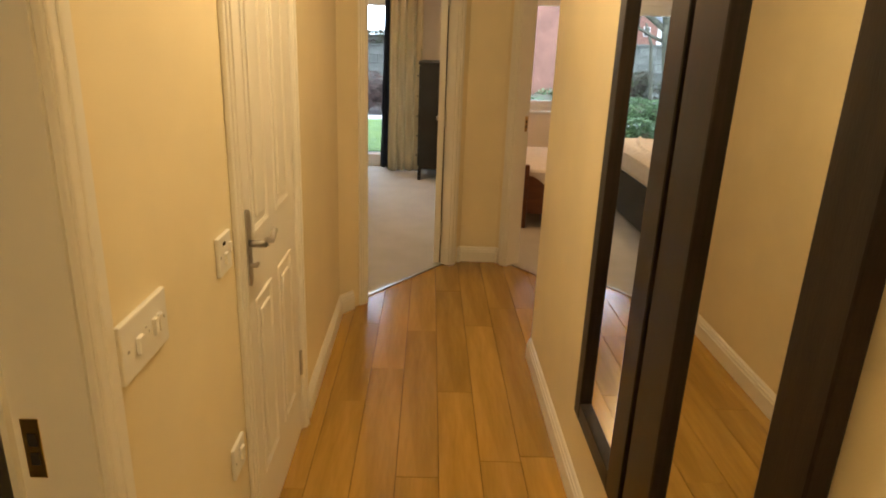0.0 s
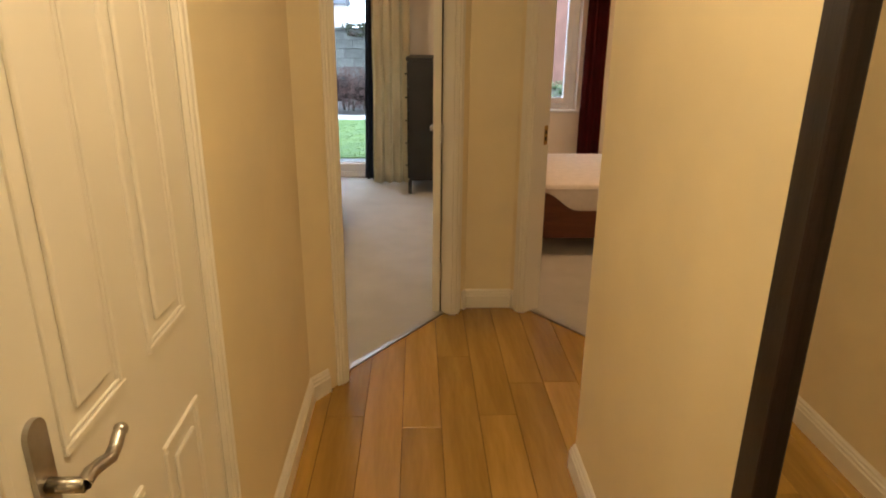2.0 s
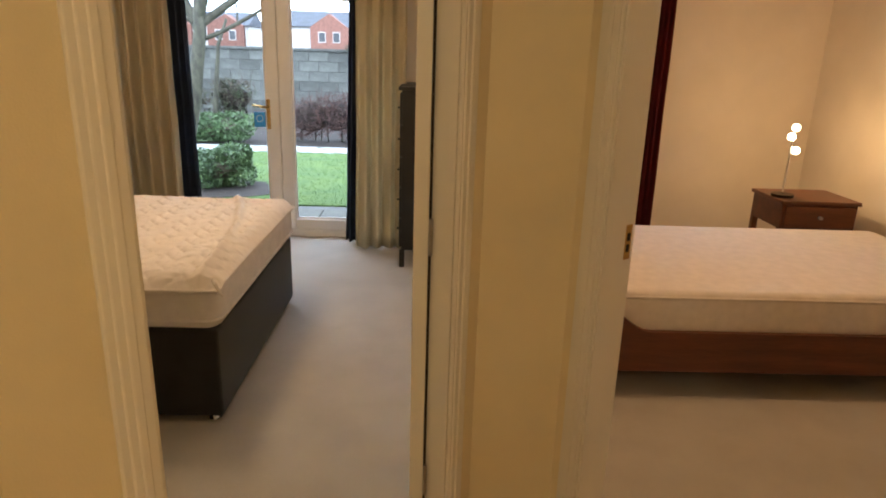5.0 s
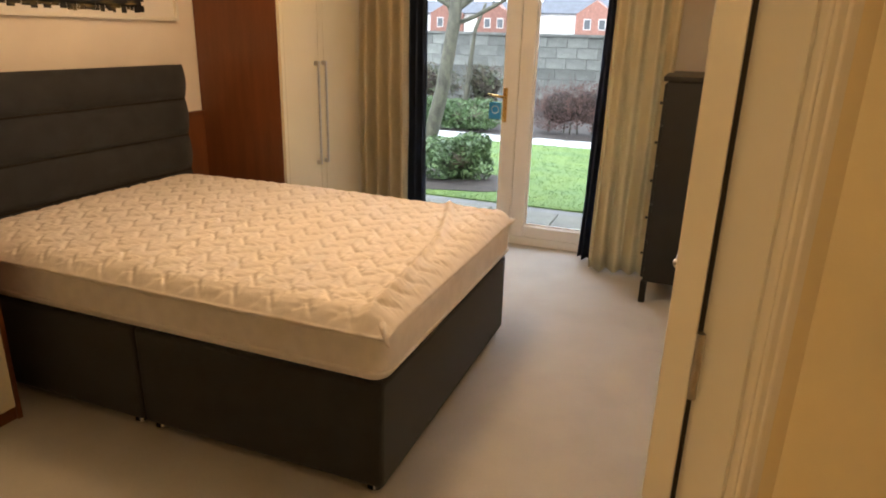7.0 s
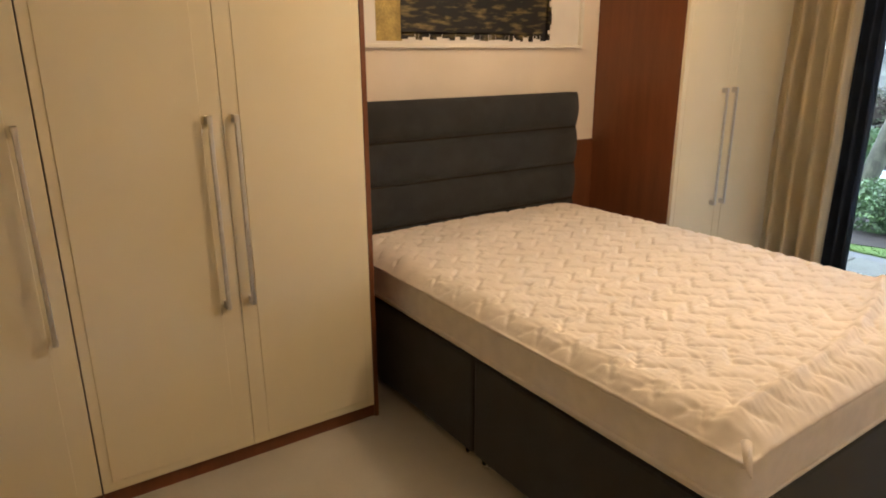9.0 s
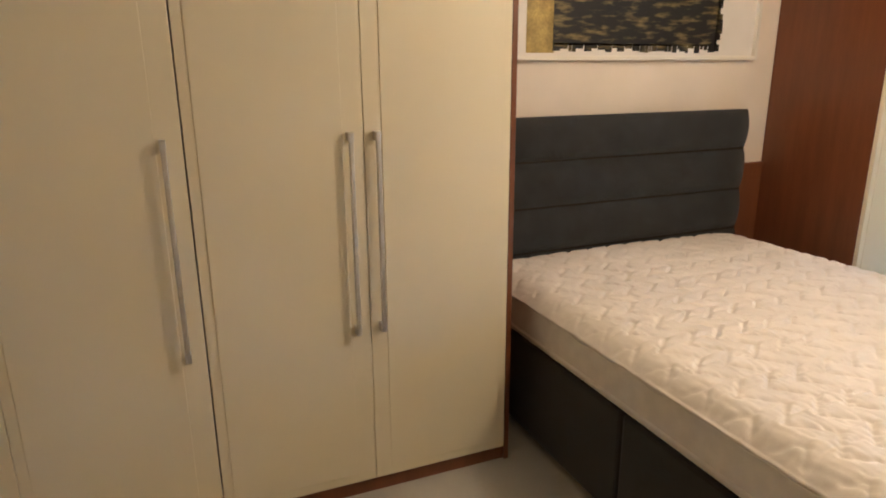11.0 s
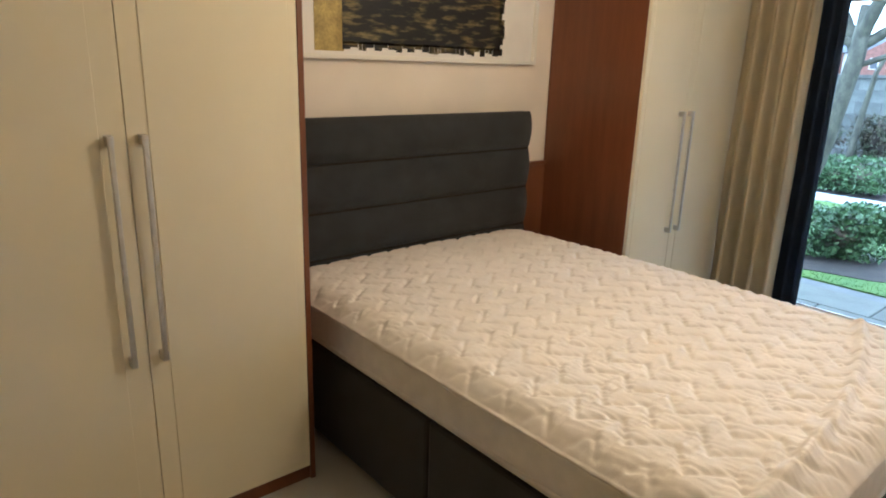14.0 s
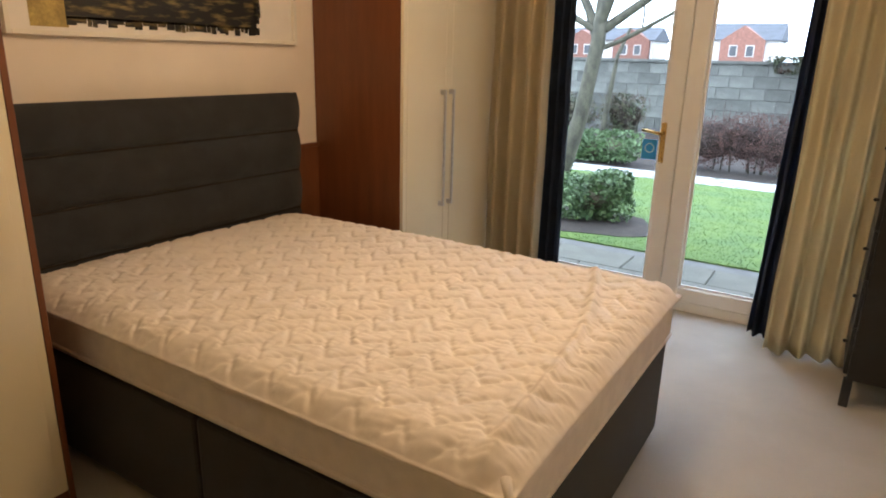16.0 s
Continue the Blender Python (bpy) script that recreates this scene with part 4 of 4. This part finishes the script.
part("core", local(soft_block(gx0 + 0.045, gx1, gy0 + 0.042, gy1 - 0.042, 0.262, 0.50, 0.03), gm), MATTRESS, gm, smooth=True)
for z in (0.30, 0.47):
    part("piping", local(piping(z, gx0 + 0.045, gx1, gy0 + 0.042, gy1 - 0.042, 0.06), gm), MATTRESS, gm, smooth=True)
# night table and lamp
nt = empty("bedside_table", "dark wooden bedside table with one drawer", "bedside table", at=(2.45, 9.86, 0))
for x in (-0.25, 0.21):
    for y in (-0.2, 0.16):
        part("leg", B(x, x + 0.04, y, y + 0.04, 0.002, 0.43, 0.004), DARK_RED_WOOD, nt)
part("body", B(-0.25, 0.25, -0.20, 0.20, 0.42, 0.585, 0.004), DARK_RED_WOOD, nt)
part("top", B(-0.265, 0.265, -0.215, 0.215, 0.585, 0.610, 0.005), DARK_RED_WOOD, nt)
dr = part("drawer", B(-0.23, 0.23, -0.212, -0.198, 0.435, 0.575, 0.003), DARK_RED_WOOD, nt)
part("knob", rod(bmesh.new(), (0, -0.235, 0.505), (0, -0.21, 0.505), 0.012), STEEL, dr)
tlamp = empty("table_lamp", "slim stem table lamp with bare lit globe bulbs", "table lamp", at=(2.26, 9.80, 0.611))
part("base", rod(bmesh.new(), (0, 0, 0.0), (0, 0, 0.018), 0.07, 24), ESPRESSO, tlamp)
part("stem", rod(bmesh.new(), (0, 0, 0.018), (0, 0, 0.44), 0.008), CHROME, tlamp)
for x, z in ((-0.02, 0.40), (0.025, 0.31), (0.0, 0.46)):
    bm = bmesh.new()
    bmesh.ops.create_uvsphere(bm, u_segments=16, v_segments=10, radius=0.026, matrix=Matrix.Translation((x, -0.02, z)))
    part("bulb", bm, BULB, tlamp, "glowing globe bulb", smooth=True)

# ---- garden ----
GZ = -0.04
structure("ground", B(-400, 400, NORTH + 0.3, 600, -0.6, GZ - 0.03), SOIL, "dark garden soil reaching into the distance", "ground")
lawn = structure("lawn", B(-14, 14, 11.95, 15.40, GZ - 0.028, GZ), GRASS, "bright green lawn", "lawn")
structure("gravel_path", B(-14, 14, 15.40, 15.98, GZ - 0.028, GZ + 0.004), SNOW, "path edge dusted with frost", "path")
pav = structure("pavement", B(-5, 4, NORTH + 0.3, 11.95, GZ - 0.028, GZ - 0.012), MORTAR, "concrete slab patio", "patio")


def leaf_cloud(name, mat, parent, blobs, count, size, seed, flat=0.55):
    """Many small leaf quads scattered through soft boxes (centre, half sizes)."""
    r = np.random.RandomState(seed)
    v, f = [], []
    vol = np.array([b[1][0] * b[1][1] * b[1][2] for b in blobs])
    for (c, h), k in zip(blobs, (count * vol / vol.sum()).astype(int)):
        for _ in range(k):
            p = r.uniform(-1, 1, 3)
            # push towards the shell, with ragged edges
            m = (np.abs(p) ** 3.2).sum() ** (1 / 3.2)
            p = p / max(m, 1e-3) * (0.55 + 0.45 * r.rand() ** 0.4) * (1 + 0.10 * noise.noise(Vector(p * 2.5) + Vector((seed, 0, 0))))
            p = p * (1 - 0.16 * (np.linalg.norm(p) - 1).clip(0, 1))
            q = np.array(c) + p * np.array(h)
            if q[2] < GZ:
                q[2] = GZ + 0.02
            a, b = r.normal(size=3), r.normal(size=3)
            a /= np.linalg.norm(a)
            b -= a * a.dot(b)
            b /= np.linalg.norm(b)
            s = size * r.uniform(0.6, 1.3)
            n = len(v)
            v += [tuple(q - a * s), tuple(q + b * s * flat), tuple(q + a * s), tuple(q - b * s * flat)]
            f.append((n, n + 1, n + 2, n + 3))
    me = bpy.data.meshes.new(name)
    me.from_pydata(v, [], f)
    me.materials.append(mat)
    ob = new(name, me)
    ob.parent = parent
    return ob


def hedge(label, mat, blobs, count, size, seed, core, twigs=0):
    """Ragged leaf clumps round a small dark heart that stands in for inner shade, on bare stems; twigs stick out of the
    crown.
    """
    top = empty("hedge", label, "hedge")
    hr = random.Random(seed)
    clumps = []
    for c, h in blobs:
        for _ in range(14):
            k = hr.uniform(0.42, 0.66)
            p = [c[i] + hr.uniform(-1, 1) * h[i] * (1 - k * 0.8) for i in range(3)]
            clumps.append((p, (h[0] * k, h[1] * max(k, 0.45), h[2] * k)))
    leaf_cloud("leaves", mat, top, clumps, count, size, seed)
    # dark solid in each blob, its colour stands in for shade between the leaves
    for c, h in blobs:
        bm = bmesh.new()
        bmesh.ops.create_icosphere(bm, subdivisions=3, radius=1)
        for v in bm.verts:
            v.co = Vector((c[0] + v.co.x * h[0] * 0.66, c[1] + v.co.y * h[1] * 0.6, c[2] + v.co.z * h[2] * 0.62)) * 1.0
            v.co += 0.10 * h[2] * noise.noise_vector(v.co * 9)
        part("shade_heart", bm, core, top, "dark filler standing in for the shade inside the shrub")
        for _ in range(4):
            x, y = c[0] + hr.uniform(-0.5, 0.5) * h[0], c[1] + hr.uniform(-0.4, 0.4) * h[1]
            part("stem", rod(bmesh.new(), (x, y, GZ - 0.04), (x + hr.uniform(-0.05, 0.05), y, c[2]), 0.012, 6), BARK, top)
    if twigs:
        bm = bmesh.new()
        for _ in range(twigs):
            c, h = hr.choice(blobs)
            a = Vector((c[0] + hr.uniform(-1, 1) * h[0], c[1] + hr.uniform(-1, 0.4) * h[1], c[2] + hr.uniform(-0.7, 0.75) * h[2]))
            rod(bm, a, a + Vector((hr.uniform(-0.08, 0.08), hr.uniform(-0.08, 0.04), hr.uniform(0.08, 0.26))), 0.005, 4, 0.002)
        part("twigs", bm, mat, top, "thin bare twigs")
    return top


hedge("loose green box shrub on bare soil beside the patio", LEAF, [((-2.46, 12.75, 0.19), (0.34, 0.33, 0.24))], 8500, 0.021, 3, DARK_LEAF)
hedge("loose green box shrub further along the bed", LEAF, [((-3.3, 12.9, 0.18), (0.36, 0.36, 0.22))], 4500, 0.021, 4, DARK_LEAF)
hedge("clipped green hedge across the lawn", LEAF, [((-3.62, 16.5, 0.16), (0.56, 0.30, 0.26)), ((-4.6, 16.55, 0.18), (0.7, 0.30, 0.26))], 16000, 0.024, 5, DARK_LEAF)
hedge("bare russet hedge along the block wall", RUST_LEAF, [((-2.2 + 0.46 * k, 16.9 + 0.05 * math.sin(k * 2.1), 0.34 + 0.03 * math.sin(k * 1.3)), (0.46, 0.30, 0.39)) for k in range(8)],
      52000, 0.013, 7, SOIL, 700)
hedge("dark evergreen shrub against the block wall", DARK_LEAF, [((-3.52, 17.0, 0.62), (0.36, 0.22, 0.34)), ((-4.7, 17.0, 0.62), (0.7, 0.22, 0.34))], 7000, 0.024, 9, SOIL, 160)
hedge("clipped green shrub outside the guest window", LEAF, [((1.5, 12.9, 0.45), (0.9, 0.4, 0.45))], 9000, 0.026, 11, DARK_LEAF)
ivy = empty("ivy", "dark ivy trailing over the block wall coping", "ivy")
leaf_cloud("leaves", DARK_LEAF, ivy, [((-1.72, 20.97, 1.42), (0.30, 0.10, 0.16)), ((-1.45, 20.95, 1.50), (0.24, 0.10, 0.10)), ((-2.0, 20.97, 1.52), (0.16, 0.08, 0.06))], 900, 0.03, 13)
# bare soil round the shrubs
bm = prism([(-2.62 + 0.92 * math.cos(k * 0.314) * (1 + 0.12 * math.sin(k * 2.3)), 12.62 + 0.50 * math.sin(k * 0.314) * (1 + 0.1 * math.cos(k * 1.7))) for k in range(20)], GZ - 0.02, GZ + 0.006)
structure("soil_bed", bm, SOIL, "bare dark soil under the shrub", "soil bed")


# bare tree
def grow(bm, start, way, length, r, depth, rr):
    pts, p, d = [Vector(start)], Vector(start), Vector(way).normalized()
    steps = 5
    for _ in range(steps):
        d = (d + Vector((rr.uniform(-0.16, 0.16), rr.uniform(-0.16, 0.16), rr.uniform(-0.02, 0.12)))).normalized()
        p = p + d * length / steps
        pts.append(p.copy())
    limb(bm, pts, r, r * 0.5, 8 if r > 0.02 else 5)
    if depth:
        for k in range(3):
            i = rr.randint(2, steps)
            side = Vector((rr.uniform(-1, 1), rr.uniform(-1, 1), rr.uniform(0.1, 0.8)))
            grow(bm, pts[i], d + side * 0.9, length * rr.uniform(0.5, 0.7), r * 0.45, depth - 1, rr)


tree = empty("tree", "bare pale-barked garden tree with spreading branches", "tree")
rr = random.Random(11)
T0 = Vector((-3.38, 14.2, GZ - 0.05))
fork = Vector((-3.09, 14.25, 1.62))
bm = bmesh.new()
limb(bm, [T0 + Vector((0, 0, -0.05)), T0 + Vector((0.0, 0, 0.15)), T0 + (fork - T0) * 0.5 + Vector((0.02, 0, 0)), fork, fork + Vector((0.03, 0, 0.5))], 0.100, 0.075, 14)
part("trunk", bm, BARK, tree, smooth=True)
for way, length, r in (((0.75, 0.1, 0.55), 1.9, 0.055), ((-0.55, 0.2, 0.8), 1.9, 0.06), ((0.35, -0.2, 1), 2.2, 0.07), ((-0.8, -0.1, 0.35), 1.4, 0.04), ((0.9, 0.2, 0.28), 1.3, 0.03)):
    bm = bmesh.new()
    grow(bm, fork + Vector((0, 0, rr.uniform(-0.12, 0.35))), way, length, r, 2, rr)
    part("branch", bm, BARK, tree, smooth=True)
tree2 = empty("tree", "slim young tree against the block wall", "tree")
bm = bmesh.new()
limb(bm, [(-3.80, 16.75, GZ - 0.05), (-3.77, 16.75, 0.5), (-3.72, 16.75, 1.0), (-3.66, 16.75, 1.5), (-3.5, 16.75, 1.9)], 0.055, 0.02)
part("trunk", bm, BARK, tree2, smooth=True)

# houses beyond the wall
def house(x0, x1, y, eaves, ridge, label, gables):
    top = empty("house", label, "house", "far houses", at=((x0 + x1) / 2, y, GZ))
    w = (x1 - x0) / 2
    part("wall", B(-w, w, 0, 8, 0, eaves), RENDER_WHITE, top)
    roof = prism([(-w - 0.3, -0.4), (w + 0.3, -0.4), (w + 0.3, 8.4), (-w - 0.3, 8.4)], eaves, eaves + 0.1)
    bm = roof
    v = [bm.verts.new(c) for c in ((-w - 0.3, -0.4, eaves + 0.1), (w + 0.3, -0.4, eaves + 0.1), (w + 0.3, 4, ridge), (-w - 0.3, 4, ridge), (w + 0.3, 8.4, eaves + 0.1), (-w - 0.3, 8.4, eaves + 0.1))]
    for q in ((0, 1, 2, 3), (3, 2, 4, 5)):
        bm.faces.new([v[i] for i in q])
    bm.faces.new((v[1], v[4], v[2]))
    bm.faces.new((v[0], v[3], v[5]))
    part("roof", bm, SLATE, top)
    for gx, gw in gables:
        bm = bmesh.new()
        pts = [(gx - gw, 0), (gx + gw, 0), (gx + gw, eaves), (gx, ridge - 0.5), (gx - gw, eaves)]
        a = [bm.verts.new((x, -0.7, z)) for x, z in pts]
        b = [bm.verts.new((x, 4, z)) for x, z in pts]
        bm.faces.new(a)
        for i in range(5):
            bm.faces.new((a[i], b[i], b[(i + 1) % 5], a[(i + 1) % 5]))
        bmesh.ops.recalc_face_normals(bm, faces=bm.faces)
        part("brick_gable", bm, RED_BRICK, top)
        for dx in (-0.38, 0.38):
            wf = part("window", B(gx + dx * gw - 0.50, gx + dx * gw + 0.50, -0.78, -0.69, eaves - 2.0, eaves - 0.6), RENDER_WHITE, top)
            part("pane", B(gx + dx * gw - 0.40, gx + dx * gw + 0.40, -0.81, -0.77, eaves - 1.90, eaves - 0.70), DARK_GLASS, wf)
    return top


house(-22.5, -10.5, 100, 4.4, 6.7, "red brick and white rendered house with a slate roof", [(1.9, 2.6)])
house(-52, -27, 104, 4.4, 6.4, "long red brick and white rendered terrace", [(-8, 2.6), (2, 2.6), (9.5, 2.6)])
house(-92, -56, 108, 4.4, 6.3, "long red brick terrace far off", [(-12, 2.6), (0, 2.6), (12, 2.6)])
# brick wall seen from the guest window
side = empty("neighbour_building", "red brick side wall of the neighbouring building", "building", at=(4.2, 15.5, GZ))
part("brick_wall", B(-3.5, 5, 0, 0.3, 0, 6.5), RED_BRICK, side)
part("coping", B(-3.55, 5, -0.05, 0.35, 6.5, 6.6), SLAB, side)

# block wall of the garden
gwall = empty("garden_wall", "grey concrete block garden wall with a coping", "garden wall", "", "structure", at=(0, 21.0, GZ))
WT = 1.48 - GZ
part("mortar_core", B(-30, 14, 0.012, 0.20, -0.02, WT - 0.06), MORTAR, gwall)
part("coping", B(-30, 14, -0.03, 0.24, WT - 0.06, WT, 0.006), BLOCK, gwall)
block_me = None
for r in range(6):
    zc = WT - 0.065 - 0.225 * r - 0.1075
    for c in range(-28, 12):
        xc = -2.3 + c * 0.45 + (0.225 if r % 2 else 0)
        if block_me is None:
            b = part("block", B(-0.219, 0.219, 0.0, 0.10, -0.1075, 0.1075, 0.006, 1), BLOCK, gwall)
            block_me = b.data
        else:
            b = new("block", block_me)
            b.parent = gwall
        b.location = (xc, random.uniform(-0.004, 0.004), zc)
# patio slabs
slab_me = None
for i in range(-7, 8):
    for j in range(2):
        if slab_me is None:
            b = part("slab", B(-0.296, 0.296, -0.196, 0.196, -0.02, 0.0, 0.006, 1), SLAB, pav)
            slab_me = b.data
        else:
            b = new("slab", slab_me)
            b.parent = pav
        b.location = (-1.15 + i * 0.6 + (0.3 if j else 0), 11.18 + 0.4 * j, GZ + random.uniform(-0.002, 0.002))
# grass blades near the patio
r = np.random.RandomState(5)
v, f = [], []
for _ in range(26000):
    x, y = r.uniform(-4.2, 0.6), 11.93 + 3.45 * r.rand() ** 1.3
    if ((x + 2.62) / 0.92) ** 2 + ((y - 12.62) / 0.50) ** 2 < 1:
        continue
    h, a = r.uniform(0.005, 0.015), r.uniform(0, 6.28)
    dx, dy, lx, ly = 0.004 * math.cos(a), 0.004 * math.sin(a), r.normal() * 0.012, r.normal() * 0.012
    n = len(v)
    v += [(x - dx, y - dy, GZ), (x + dx, y + dy, GZ), (x + lx, y + ly, GZ + h)]
    f.append((n, n + 1, n + 2))
me = bpy.data.meshes.new("grass_blades")
me.from_pydata(v, [], f)
me.materials.append(GRASS)
tagged(new("grass_blades", me), "short green lawn grass blades", "grass", "", "stuff")

# floor boards of the corridor
boards = structure("floor_boards", B(LEFT - 0.1, 1.05, 0.6, 0.61, -0.014, -0.012), JOINT, "honey oak board floor of the corridor", "floor")
PW = 0.157


def clip_far(x):
    """The threshold line that ends the boards."""
    q = x if x < AXIS else 2 * AXIS - x
    y = P0.y + (q - P0.x) * U.y / U.x
    return min(y, 7.30)


rb = random.Random(8)
X0 = -0.292
ENDS = {0: (4.9, 6.118), 1: (5.496, 6.70), 2: (5.0, 6.2), 3: (5.034, 6.45), -1: (4.6, 5.7), -2: (4.2, 5.4, 6.2)}
for k in range(-3, 8):
    xa, xb = X0 + PW * k, X0 + PW * (k + 1)
    xa, xb = max(xa, LEFT - 0.005), min(xb, 1.02)
    if xb - xa < 0.01:
        continue
    stops = list(ENDS.get(k, (rb.uniform(4.6, 5.6), rb.uniform(6.0, 6.6))))
    y = stops[0] - 1.25
    while y > 0.6:
        stops.insert(0, y)
        y -= rb.uniform(0.9, 1.4)
    edges = [0.6] + stops + [99]
    for a, b in zip(edges, edges[1:]):
        g = 0.0009
        ya, yb = clip_far(xa), clip_far(xb)
        pts = [(xa + g, a + g), (xb - g, a + g), (xb - g, min(b - g, yb)), (xa + g, min(b - g, ya))]
        if xa < AXIS < xb and b > 90:
            pts.insert(3, (AXIS, 7.30))
        if min(b, ya, yb) - a < 0.02:
            continue
        c = (xa + xb) / 2, a
        bm = prism([(px - c[0], py - c[1]) for px, py in pts], -0.013, 0.0)
        top_edges = [e for e in bm.edges if e.verts[0].co.z > -0.001 and e.verts[1].co.z > -0.001]
        bmesh.ops.bevel(bm, geom=top_edges, offset=0.0006, segments=1, affect="EDGES")
        ob = part("board", bm, PLANK, boards)
        ob.location = (c[0], c[1], rb.uniform(-0.0004, 0.0004))
